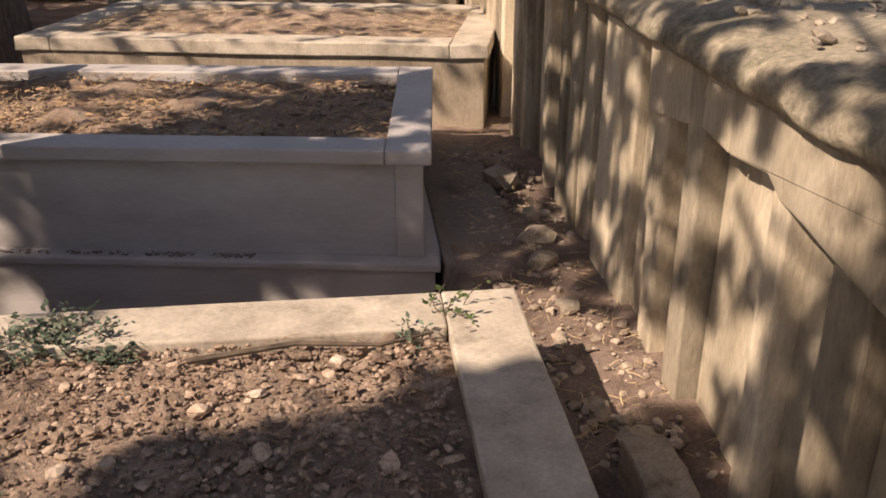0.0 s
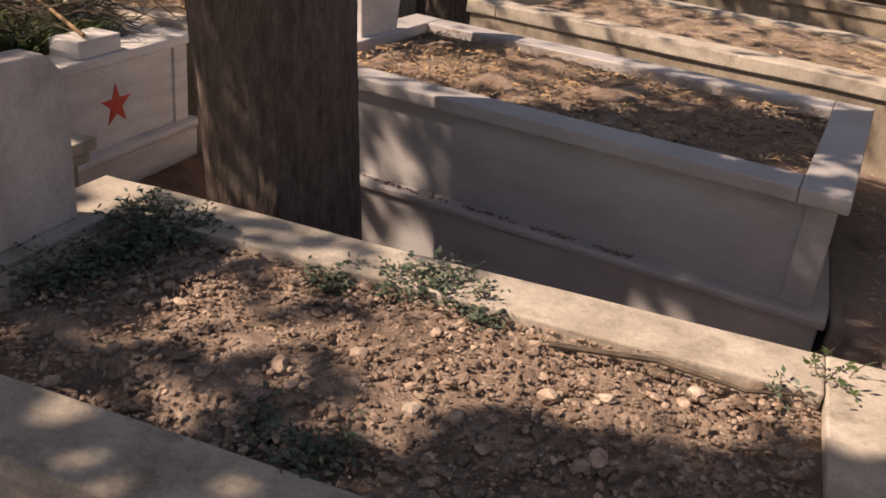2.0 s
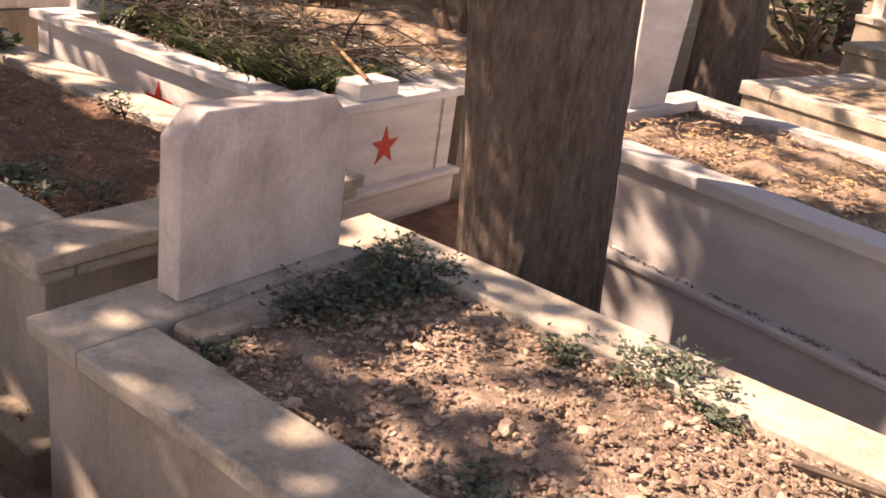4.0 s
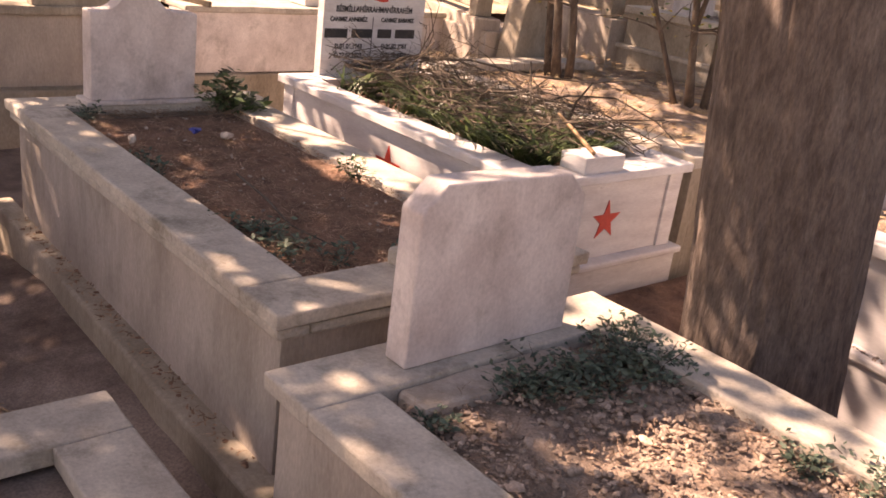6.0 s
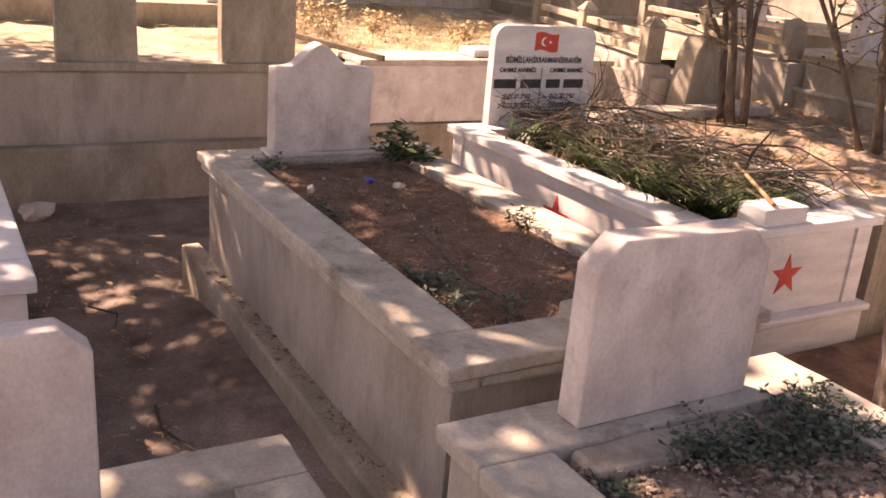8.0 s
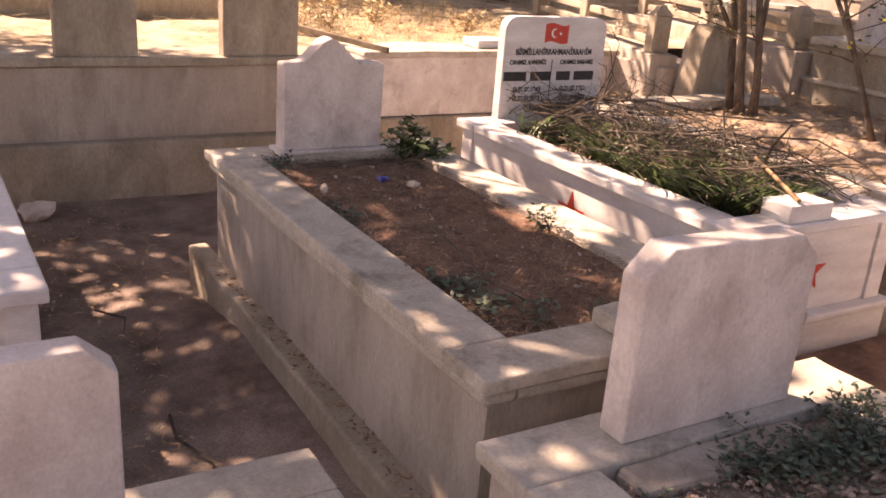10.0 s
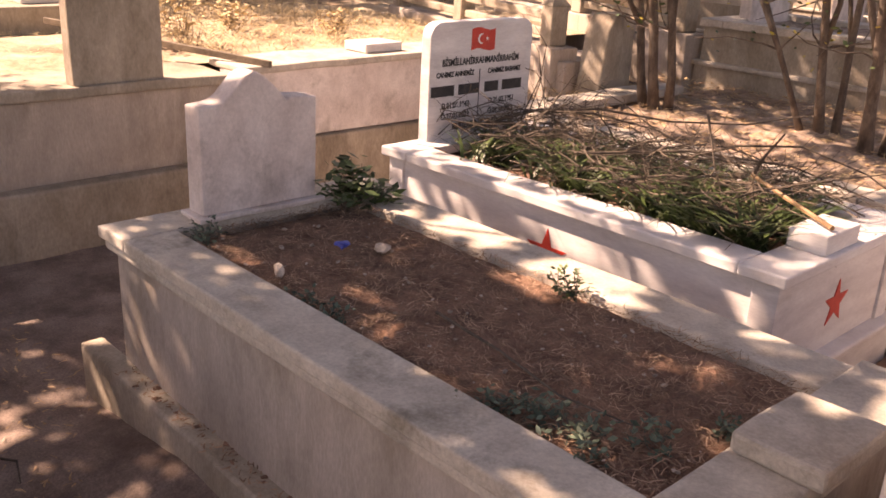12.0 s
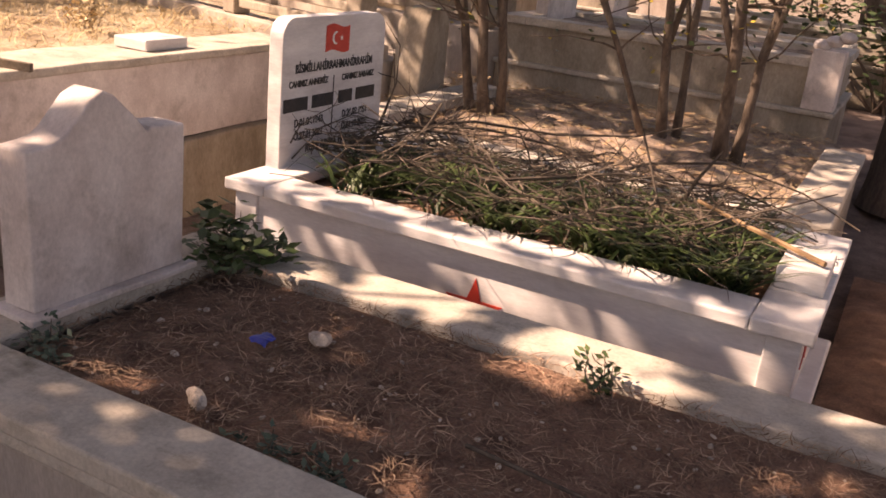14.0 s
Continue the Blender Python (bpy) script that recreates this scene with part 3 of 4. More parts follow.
MID = 0.575
words("BİSMİLLAHİRRAHMANİRRAHİM", 0.585, 1.128, 0.034, squeeze=0.80)
words("CANIMIZ ANNEMİZ", 0.405, 1.070, 0.026, squeeze=0.80)
words("CANIMIZ BABAMIZ", 0.755, 1.070, 0.026, squeeze=0.80)
for y0, widths in ((0.245, (0.155, 0.145)), (0.615, (0.10, 0.145))):
    y = y0
    for w in widths:
        bar(y, y + w, 0.965, 1.017)
        y += w + 0.03
words("D.01.06.1943", 0.415, 0.915, 0.030, squeeze=0.86)
words("Ö.27.01.2023", 0.415, 0.862, 0.030, squeeze=0.86)
words("D.26.02.1951", 0.745, 0.915, 0.030, squeeze=0.86)
words("Ö.01.10.2021", 0.745, 0.862, 0.030, squeeze=0.86)
words("RUHLARINA FATİHA", 0.585, 0.806, 0.034, squeeze=0.85)
bar(MID - 0.002, MID + 0.002, 0.845, 1.085)


def flag():
    n = 12
    verts, faces = [], []
    for i in range(n + 1):
        u = i / n
        y = 0.505 + 0.165 * u
        w = 0.008 * math.sin(u * 6.0)
        for z in (1.182 + w, 1.285 + w):
            verts += [(0.0706, y, z), (0.0728, y, z)]
    for i in range(n):
        a, b = 4 * i, 4 * i + 4
        faces += [(a + 1, b + 1, b + 3, a + 3), (a, a + 2, b + 2, b), (a + 2, a + 3, b + 3, b + 2), (a, b, b + 1, a + 1)]
    faces += [(0, 1, 3, 2), (4 * n, 4 * n + 2, 4 * n + 3, 4 * n + 1)]
    f = mesh_of("flag", verts, faces, RED, stele, "waving red flag emblem with white crescent and star")
    bm = bmesh.new()
    c, ro, ri, dx = 20, 0.026, 0.021, 0.008
    outer = [(-ro * math.cos(a), ro * math.sin(a)) for a in [0.62 * math.pi * (2 * k / c - 1) for k in range(c + 1)]]
    a1 = math.atan2(outer[0][1], -(outer[0][0] - dx))
    inner = [(dx - ri * math.cos(a), ri * math.sin(a)) for a in [a1 + (-2 * a1) * k / c for k in range(c + 1)]]
    vo = [bm.verts.new((x, y, 0)) for x, y in outer]
    vi = [bm.verts.new((x, y, 0)) for x, y in inner]
    for k in range(c):
        bm.faces.new((vo[k], vo[k + 1], vi[k + 1], vi[k]))
    bm.transform(Matrix.Translation((0.0737, 0.572, 1.236)) @ EAST)
    part("crescent", bm, WHITE_PAINT, f)
    part("flag_star", star_bm(0.012, 0.001, Matrix.Translation((0.0732, 0.612, 1.234)) @ EAST), WHITE_PAINT, f)


flag()
tagged(part("rim_block", worn(block(2.51, 2.73, -1.05, -0.74, 0.727, 0.782, bevel=0.012), 0.008, 6, cuts=3), STONE_RIM), "worn limestone slab lying on the foot rim", "slab")
tagged(part("cement_ledge", worn(block(3.05, 3.17, -1.40, -0.82, 0.55, 0.660, bevel=0.015), 0.015, 9, cuts=4), RENDER_WALL), "broken cement ledge before the blank headstone", "ledge")

tagged(part("stone_plinth", worn(block(0.36, 0.51, -1.245, -0.695, 0.727, 0.745, bevel=0.004), 0.004, cuts=3), MARBLE_PINK), "thin marble plinth under the gabled headstone", "plinth")

# the stick on the starred grave
bm = bmesh.new()
tube(bm, [Vector((1.60, 0.62, 0.887)), Vector((1.80, 0.52, 0.861)), Vector((2.06, 0.37, 0.840))], [0.007, 0.009, 0.010], 6)
tagged(part("wooden_stick", bm, WOOD), "pale wooden stick leaning from the bed onto a marble block", "stick")


# ---- trees ----
def trunk_mesh(name, base, top, r0, r1, parent, sides=40, rings=34, ridge=0.02, seed=1, flare=0.25, material=BARK):
    """A tapering stem with long bark ridges that part and join."""
    verts, faces = [], []
    base, top = Vector(base), Vector(top)
    for j in range(rings + 1):
        f = j / rings
        c = base.lerp(top, f)
        r = r0 + (r1 - r0) * f + r0 * flare * math.exp(-(c.z - base.z) * 5)
        for i in range(sides):
            a = 6.28318 * i / sides
            d = Vector((math.cos(a), math.sin(a), 0))
            swell = 0.05 * noise.noise(Vector((d.x * 1.3, d.y * 1.3, c.z * 0.8 + seed)))
            twist = Vector((math.cos(a + 0.12 * c.z), math.sin(a + 0.12 * c.z), 0)) * (r0 * 30)
            furrow = 1 - 2.2 * abs(noise.noise(Vector((twist.x, twist.y, c.z * 2.2 + seed))))
            fine = noise.noise(Vector((twist.x * 2.7, twist.y * 2.7, c.z * 9.0)))
            verts.append(c + d * (r * (1 + swell) + ridge * (0.35 * furrow + 0.15 * fine)))
    for j in range(rings):
        for i in range(sides):
            k = (i + 1) % sides
            faces.append((j * sides + i, j * sides + k, (j + 1) * sides + k, (j + 1) * sides + i))
    faces.append(tuple(range(rings * sides, rings * sides + sides)))
    return shade(mesh_of(name, verts, faces, material, parent))


# leaf gaps placed for the wanted sun spots (x, y, radius, how open)
# openness below zero keeps more leaves, to shade that spot
DAPPLES = [(4.20, -0.62, 0.20, 0.7), (4.5, -0.68, 0.36, 1.4), (4.9, -0.60, 0.36, 1.5), (5.15, -0.45, 0.30, 1.2), (4.15, -0.90, 0.24, 1.0), (4.45, -0.84, 0.20, 1.0), (5.22, -0.70, 0.20, 1.1), (5.12, -0.15, 0.18, 0.8),
             (6.10, -0.84, 0.20, 1.1), (6.0, -0.60, 0.16, 1.0), (5.82, -0.46, 0.14, 0.9), (5.72, -0.84, 0.16, 0.9), (5.5, -0.66, 0.20, 1.0), (5.61, 0.54, 0.14, 1.0), (5.87, 0.07, 0.10, 0.9), (5.96, 1.74, 0.3, 0.8), (6.5, -0.5, 0.35, 1.0), (5.69, -1.24, 0.12, 0.5),
             (4.9, 1.0, 0.7, 0.55), (4.0, 1.2, 0.7, 0.6), (3.2, 1.4, 0.6, 0.5), (4.4, 2.8, 1.2, 0.6), (5.3, 1.9, 0.4, 0.5),
             (0.75, -0.43, 0.18, 0.4), (1.12, -0.34, 0.22, 1.0), (1.71, -0.40, 0.24, 1.1), (1.58, -0.58, 0.12, 0.7), (0.5, 0.1, 0.5, 0.16), (1.3, 0.1, 0.6, 0.2), (2.9, -0.5, 0.25, 0.8),
             (0.9, 2.3, 0.5, 0.55), (1.7, 1.9, 0.45, 0.5), (0.2, 2.0, 0.4, 0.4), (-0.3, -2.2, 0.3, 0.4), (-0.25, -1.75, 0.2, 0.5), (3.75, -1.05, 0.3, 0.5), (3.5, -0.85, 0.25, 0.4), (4.2, -1.2, 0.2, 0.4), (1.2, -1.35, 0.4, 0.12), (1.6, -0.95, 0.6, -0.12), (2.2, -0.95, 0.4, -0.12), (3.45, -0.05, 0.45, -0.45), (3.55, 0.45, 0.3, -0.35), (2.2, -0.45, 0.22, -0.3), (3.7, -1.5, 0.30, 0.3), (4.0, 0.45, 0.35, 0.2), (0.97, -0.71, 0.12, 0.8),
             (0.2, -1.7, 0.45, -0.5), (0.9, -1.7, 0.5, -0.5), (1.6, -1.65, 0.5, -0.4), (4.85, 0.28, 0.4, -0.9), (4.5, 0.38, 0.28, -0.5), (5.12, -1.05, 0.32, -0.7), (4.6, -1.15, 0.25, -0.3)]


def sunlit(p):
    """Whether a leaf here is left out, for the dapples wanted below."""
    q = p - SUN_FROM * ((p.z - 0.6) / SUN_FROM.z)
    q.z = 0.0
    n = noise.noise(q * 8.0) + 0.55 * noise.noise(q * 17.0 + Vector((3, 5, 0)))
    gap = -0.27 + 0.10 * min(max(q.y + 0.3, 0.0), 1.2) - 0.16 * min(max(q.y - 2.6, 0.0), 1.0) * (q.x < 2.6)
    for x, y, r, openness in DAPPLES:
        d = math.hypot(q.x - x, q.y - y) / r
        if d < 1:
            gap += openness * (1 - d * d)
    return n < gap


def tree(name, label, base, height, r0, crown, radii, clumps, per, seed, lean=(0, 0), leaf=0.085, material=NEEDLE_GREEN, bark=BARK, sides=40, rings=40, spread=0.17, ridge=0.02, taper=0.5):
    rnd = random.Random(seed)
    t = empty(name, label, "tree", pose(0, 0, 0))
    top = (base[0] + lean[0], base[1] + lean[1], base[2] + height)
    trunk_mesh("trunk", base, top, r0, r0 * taper, t, sides, rings, ridge, seed, material=bark)
    bm = bmesh.new()
    centres = []
    while len(centres) < clumps:
        p = Vector((rnd.uniform(-1, 1), rnd.uniform(-1, 1), rnd.uniform(-1, 1)))
        if 0.15 < p.length < 1:
            centres.append(Vector(crown) + Vector((p.x * radii[0], p.y * radii[1], p.z * radii[2])))
    b, tp = Vector(base), Vector(top)
    for c in centres[::4]:
        s = b.lerp(tp, min(max((c.z - 0.9 - b.z) / height, 0.55), 1.0))
        mid = s.lerp(c, 0.5) + Vector((rnd.gauss(0, 0.15), rnd.gauss(0, 0.15), -0.1))
        tube(bm, [s, mid, c], [r0 * 0.16, r0 * 0.10, 0.012], 5)
    part("limb", bm, bark, t)["kind"] = "stuff"
    verts, faces = [], []
    leaf_cards(rnd, centres, per, spread, leaf, verts, faces, narrow=0.5)
    kept = [f for f in faces if not sunlit(verts[f[0]].lerp(verts[f[2]], 0.5))]
    verts = [verts[i] for f in kept for i in f]
    mesh_of("crown", verts, [tuple(range(4 * i, 4 * i + 4)) for i in range(len(kept))], material, t)
    return t


# Both crowns are out of view, set off the trunks to cast shade.
tree("cypress_tree", "old cypress with thick grooved grey-brown trunk between two graves", (3.262, 0.0, 0.0), 5.2, 0.250, (0.9, -1.2, 4.7), (1.95, 1.2, 0.75), 90, 230, 31, lean=(-0.58, 0.1), rings=240, sides=170, ridge=0.024, taper=1.3)
tree("cypress_tree", "cypress with dark grooved trunk behind the graves", (2.30, 4.15, 0.2), 5.4, 0.25, (0.4, 2.3, 4.9), (2.4, 2.0, 0.8), 100, 150, 32, leaf=0.11, lean=(-0.3, -0.2), rings=60)
# Pines out of view, added and placed to cast the dappled shade.
tree("pine_tree", "tall pine out of view beside the path, added to shade the graves", (-3.0, -5.1, 0.0), 4.6, 0.20, (-3.4, -3.8, 4.4), (1.9, 1.35, 0.7), 130, 230, 33, lean=(0.1, 0.6), taper=0.3)
tree("pine_tree", "tall pine out of view beside the path, added to shade the graves", (-0.6, -5.1, 0.0), 4.7, 0.21, (-0.95, -3.7, 4.5), (1.3, 1.3, 0.7), 85, 230, 34, lean=(0.0, 0.6), taper=0.3)
tree("pine_tree", "tall pine out of view beside the low grave, added for its shade", (1.4, -5.0, 0.0), 4.7, 0.20, (1.22, -3.30, 4.5), (0.85, 0.72, 0.45), 44, 230, 35, lean=(-0.2, 0.7), taper=0.3)
# Added for its shade over the young trees and the ledged grave.
tree("pine_tree", "tall pine with straight trunk at the rear of the terrace, added for its shade", (-5.6, 4.7, 0.7), 5.0, 0.26, (-3.2, 1.25, 5.0), (2.2, 2.8, 0.6), 150, 150, 36, leaf=0.11, lean=(0.7, -0.7), taper=0.35)
# Two more unseen pines, added to shade the wall and the cement grave.
tree("pine_tree", "tall pine out of view behind the low grave, added to shade the wall", (3.1, -4.9, 0.0), 4.8, 0.20, (2.45, -2.5, 4.6), (0.9, 1.5, 0.55), 36, 230, 37, lean=(-0.3, 0.9), taper=0.3)
tree("pine_tree", "slender leaning pine out of view by the terrace corner, added for its shade", (-3.9, -3.7, 0.8), 4.0, 0.16, (-1.9, -2.45, 4.6), (2.0, 0.9, 0.45), 60, 230, 40, lean=(1.1, 1.1), taper=0.35)
# Far trees added only to shade the rear graves and the terrace.
tree("cypress_tree", "tall cypress far behind the rear graves, added to shade them", (-2.4, 9.6, 0.4), 6.0, 0.26, (-2.5, 5.6, 5.3), (2.6, 2.4, 0.7), 110, 150, 38, leaf=0.11, lean=(0.0, -2.0), taper=0.35)
tree("cypress_tree", "tall cypress far behind the rear graves, added to shade them", (1.6, 9.8, 0.4), 6.0, 0.26, (1.3, 6.0, 5.3), (2.3, 2.4, 0.7), 100, 150, 39, leaf=0.11, lean=(0.0, -2.0), taper=0.35)
tree("pine_tree", "tall pine beyond the terrace, added to shade its rear", (-9.9, -2.6, 0.7), 5.4, 0.24, (-8.9, 0.9, 5.2), (2.3, 2.6, 0.7), 140, 150, 46, leaf=0.11, lean=(0.3, 2.2), taper=0.35)

# knots on the cypress
for kx, ky, kz, kr in ((3.265, -0.160, 1.345, 0.026), (3.30, -0.115, 1.22, 0.02), (3.14, -0.235, 0.95, 0.022)):
    bm = bmesh.new()
    bmesh.ops.create_uvsphere(bm, u_segments=12, v_segments=8, radius=kr)
    for v in bm.verts:
        v.co *= 1 + 0.25 * noise.noise(v.co * 40)
    bm.transform(Matrix.Translation((kx, ky, kz)) @ Matrix.Diagonal((1, 0.5, 1.3, 1)))
    part("knot", bm, BARK, bpy.data.objects["cypress_tree"])


def sapling(x, y, z, stems, seed, height=2.6):
    rnd = random.Random(seed)
    t = empty("young_tree", "young tree with thin brown stems in the concrete grave", "tree", pose(0, 0, 0), "young trees")
    tips = []
    for dx, dy, r, lx, ly in stems:
        bm = bmesh.new()
        pts = crooked((x + dx, y + dy, z - 0.05), (lx, ly, 1.0), height, rnd, 9, 0.055)
        tube(bm, pts, [r * (1.3 if i == 0 else 1 - 0.075 * i) for i in range(10)], 9)
        fork = crooked(pts[2], Vector((lx + rnd.uniform(-0.35, 0.35), ly + rnd.uniform(-0.3, 0.3), 1.0)), height * 0.7, rnd, 7, 0.07)
        tube(bm, fork, [r * (0.62 - 0.06 * i) for i in range(8)], 7)
        shade(part("trunk", bm, BARK_THIN, t))
        bb = bmesh.new()
        for i in (2, 3, 3, 4, 5, 6, 7, 8, 9):
            for _ in range(2):
                d = Vector((rnd.gauss(0, 1), rnd.gauss(0, 1), rnd.uniform(0.1, 0.7)))
                q = crooked(pts[i], d, rnd.uniform(0.25, 0.7), rnd, 5, 0.2)
                tube(bb, q, [0.008, 0.006, 0.005, 0.004, 0.003, 0.002], 5)
                if i > 1:
                    tips += q[2:]
        part("branch", bb, BARK_THIN, t)["kind"] = "stuff"
    verts, faces = [], []
    leaf_cards(rnd, tips[::2], 3, 0.08, 0.045, verts, faces, narrow=0.6)
    mesh_of("leaves", verts, faces, LEAF, t)
    verts, faces = [], []
    low = [p for p in tips if p.z < z + 1.5]
    leaf_cards(rnd, low[::3], 2, 0.08, 0.04, verts, faces, narrow=0.6)
    if verts:
        mesh_of("yellow_leaves", verts, faces, LEAF_YELLOW, t)
    return t


sapling(-0.05, 2.36, 0.66, ((0, 0, 0.035, -0.11, -0.09), (0.07, 0.05, 0.03, -0.03, -0.07), (-0.1, 0.02, 0.03, -0.22, -0.12)), 41)
sapling(0.96, 2.62, 0.66, ((0, 0, 0.030, -0.09, -0.11), (-0.09, -0.02, 0.020, -0.42, -0.16), (0.06, 0.06, 0.025, -0.02, -0.02)), 42)
sapling(1.33, 2.40, 0.66, ((0, 0, 0.038, -0.12, -0.12), (0.07, 0.08, 0.03, 0.06, -0.04)), 43)

# ---- background graves ----
L0 = pose(-0.62, 3.68, 0.35)
lg = grave("ledged_grave", "long weathered marble grave with a projecting ledge and corner post", L0, 2.35, 1.25, 0.80, 0.2, 0.06, 0.03, CONCRETE_BROWN, STONE_RIM, plinth=0.48, plinth_out=0.05, wear=0.004)
part("corner_post", worn(block(2.16, 2.36, -0.01, 0.19, 0.48, 0.86, bevel=0.01), 0.004), MARBLE_PINK, lg)
bm = bmesh.new()
for i in range(3):
    bmesh.ops.create_uvsphere(bm, u_segments=14, v_segments=8, radius=0.055, matrix=Matrix.Translation((2.20 + 0.07 * i, 0.09, 0.88 + 0.03 * i)) @ Matrix.Diagonal((1, 1.5, 0.7, 1)))
part("scroll", bm, MARBLE_PINK, lg, "carved marble scroll")
soil("ledged_bed", "soil in the ledged grave", -0.5, 1.6, 3.85, 4.8, 1.11, SOIL_PALE, 51, 0.03, 0.0, 0.06)
plainer = grave("stone_grave", "weathered stone grave kerb among the rear rows", pose(-0.7, 5.45, 0.45), 2.3, 1.2, 0.62, 0.18, 0.06, 0.02, CONCRETE_BROWN, STONE_RIM, plinth=0.3, wear=0.005, group="rear graves")
for x, y, z, a in ((2.6, 6.2, 0.4, -8), (-3.6, 5.4, 0.55, 4), (5.0, 6.6, 0.35, -10), (-0.4, 7.6, 0.5, 3), (2.9, 8.3, 0.45, -6), (-3.4, 7.6, 0.7, 0), (-6.4, 4.2, 0.75, 0), (5.8, 8.8, 0.4, -10)):
    copy_thing(plainer, pose(x, y, z, 0, 0, a))
grave("dark_grave", "dark concrete grave wall behind the litter-covered bed", Matrix.Translation((3.0, 4.35, 0.2)) @ pose(0, 0, 0, 0, 0, -14), 2.6, 1.3, 0.78, 0.2, 0.07, 0.02, CONCRETE_BROWN, CONCRETE_BROWN, wear=0.006)
rs = headstone("rear_headstone", "weathered pale headstone in the rear rows", [(-0.3, -0.3), (0.3, -0.3), (0.32, 0.75), (0.2, 0.9), (-0.2, 0.9), (-0.32, 0.75)], -0.05, 0.05, MARBLE_PINK, m=pose(-0.45, 4.35, 1.1))
for x, y, z in ((-0.5, 6.0, 1.0), (2.75, 6.7, 0.95), (-3.4, 6.0, 1.1), (-0.2, 8.2, 1.0), (3.1, 8.9, 1.0), (-6.2, 4.9, 1.3), (5.2, 7.1, 0.9)):
    copy_thing(rs, pose(x, y, z, 0, random.Random(x).uniform(-4, 4), random.Random(y).uniform(-8, 8)))

# leaning stone post by the young trees
bm = extrude_outline([(2.32, 0.5), (2.72, 0.5), (2.70, 1.15), (2.62, 1.22), (2.47, 1.22), (2.40, 1.12)], -0.72, -0.52, 0.012)
tagged(part("stone_post", worn(bm, 0.01, 5), CONCRETE_BROWN), "broad weathered stone post with sloping side", "post")
part_low = worn(block(-1.30, -0.75, 2.25, 2.9, 0.0, 0.88, bevel=0.012), 0.008, 4, cuts=3)
tagged(part("low_wall", part_low, RENDER_WALL), "short rendered wall beside the stone post", "wall")


def fence():
    f = empty("concrete_fence", "low grey concrete fence of posts and rails round a rear grave", "fence", Matrix.Translation((-3.45, 3.05, 0.0)) @ pose(0, 0, 0, 0, 0, -16))
    part("kerb", worn(block(-0.1, 2.75, -0.10, 0.12, 0.5, 0.97, bevel=0.01), 0.006, 4, cuts=4), RENDER_WALL, f)
    for x in (0.0, 1.25, 2.6):
        part("post", worn(block(x - 0.07, x + 0.07, -0.07, 0.07, 0.97, 1.25, bevel=0.012), 0.004), CONCRETE_BROWN, f)
        bm = bmesh.new()
        bmesh.ops.create_cone(bm, cap_ends=True, segments=4, radius1=0.11, radius2=0.03, depth=0.07, matrix=Matrix.Translation((x, 0, 1.285)) @ pose(0, 0, 0, 0, 0, 45))
        part("post_cap", bm, CONCRETE_BROWN, f)
    for x0, x1 in ((0.07, 1.18), (1.32, 2.53)):
        for z in (1.02, 1.14):
            part("rail", worn(block(x0, x1, -0.04, 0.04, z, z + 0.06, bevel=0.01), 0.004, cuts=2), CONCRETE_BROWN, f)
    return f


first_fence = fence()
copy_thing(first_fence, Matrix.Translation((-3.3, 4.35, 0.05)) @ pose(0, 0, 0, 0, 0, -14))

# on the sunlit terrace
kerb = tagged(part("stone_kerb", worn(block(-3.55, -3.35, -4.0, 0.1, 0.85, 1.07, bevel=0.012), 0.008, 4, cuts=6), CONCRETE_BROWN), "long brown stone kerb across the terrace", "kerb")
tagged(part("marble_plank", worn(block(-4.6, -3.5, -0.42, -0.12, 1.07, 1.13, bevel=0.008), 0.004, cuts=2), MARBLE_WHITE), "sunlit white marble plank lying on the terrace", "plank")
tagged(part("marble_block", worn(block(-3.5, -3.3, -0.10, 0.08, 1.07, 1.15, bevel=0.006), 0.003), MARBLE_WHITE), "white marble block on the terrace kerb", "block")
tagged(part("rear_wall", worn(block(-6.6, -6.2, 0.9, 4.2, 0.8, 2.6, bevel=0.02), 0.02, 3, cuts=6), MARBLE_PINK), "pale rendered wall at the rear of the terrace", "wall")
tagged(part("rear_wall", worn(block(-6.0, -5.6, -5.5, -0.9, 0.8, 2.4, bevel=0.02), 0.02, 3, cuts=6), CONCRETE_BROWN), "brown concrete wall at the rear of the terrace", "wall")
tagged(part("wooden_bar", worn(block(-0.9, 0.9, -0.02, 0.02, -0.012, 0.012, bevel=0.004), 0.004, cuts=3), WOOD_GREY), "weathered wooden bar lying across the terrace edge", "bar").matrix_world = look((-2.1, -0.14, 0.98), (-1.2, 0.22, 0.93)) @ pose(0, 0, 0, 0, 90, 0)


def wire_panel():
    bm = bmesh.new()
    for i in range(17):
        x = 1.5 * i / 16
        tube(bm, [Vector((x, 0, 0)), Vector((x, 0.02 * math.sin(i), 0.35)), Vector((x, 0, 0.7))], [0.0022] * 3, 4)
    for j in range(9):
        z = 0.7 * j / 8
        tube(bm, [Vector((0, 0, z)), Vector((0.75, 0.03 * math.sin(j * 2), z)), Vector((1.5, 0, z))], [0.0022] * 3, 4)
    ob = tagged(part("wire_mesh", bm, WIRE), "bent rusty wire mesh panel standing in dry grass", "wire mesh")
    ob.matrix_world = pose(-3.3, 0.5, 0.92, -24, 0, 62)


wire_panel()

# far rows: low walls, stones and shrubs closing the view
tagged(part("far_wall", worn(block(-16, 16, 12.4, 12.8, -0.2, 2.6, bevel=0.02), 0.03, 2, cuts=8), RENDER_WALL), "long rendered boundary wall far behind the graves", "wall")
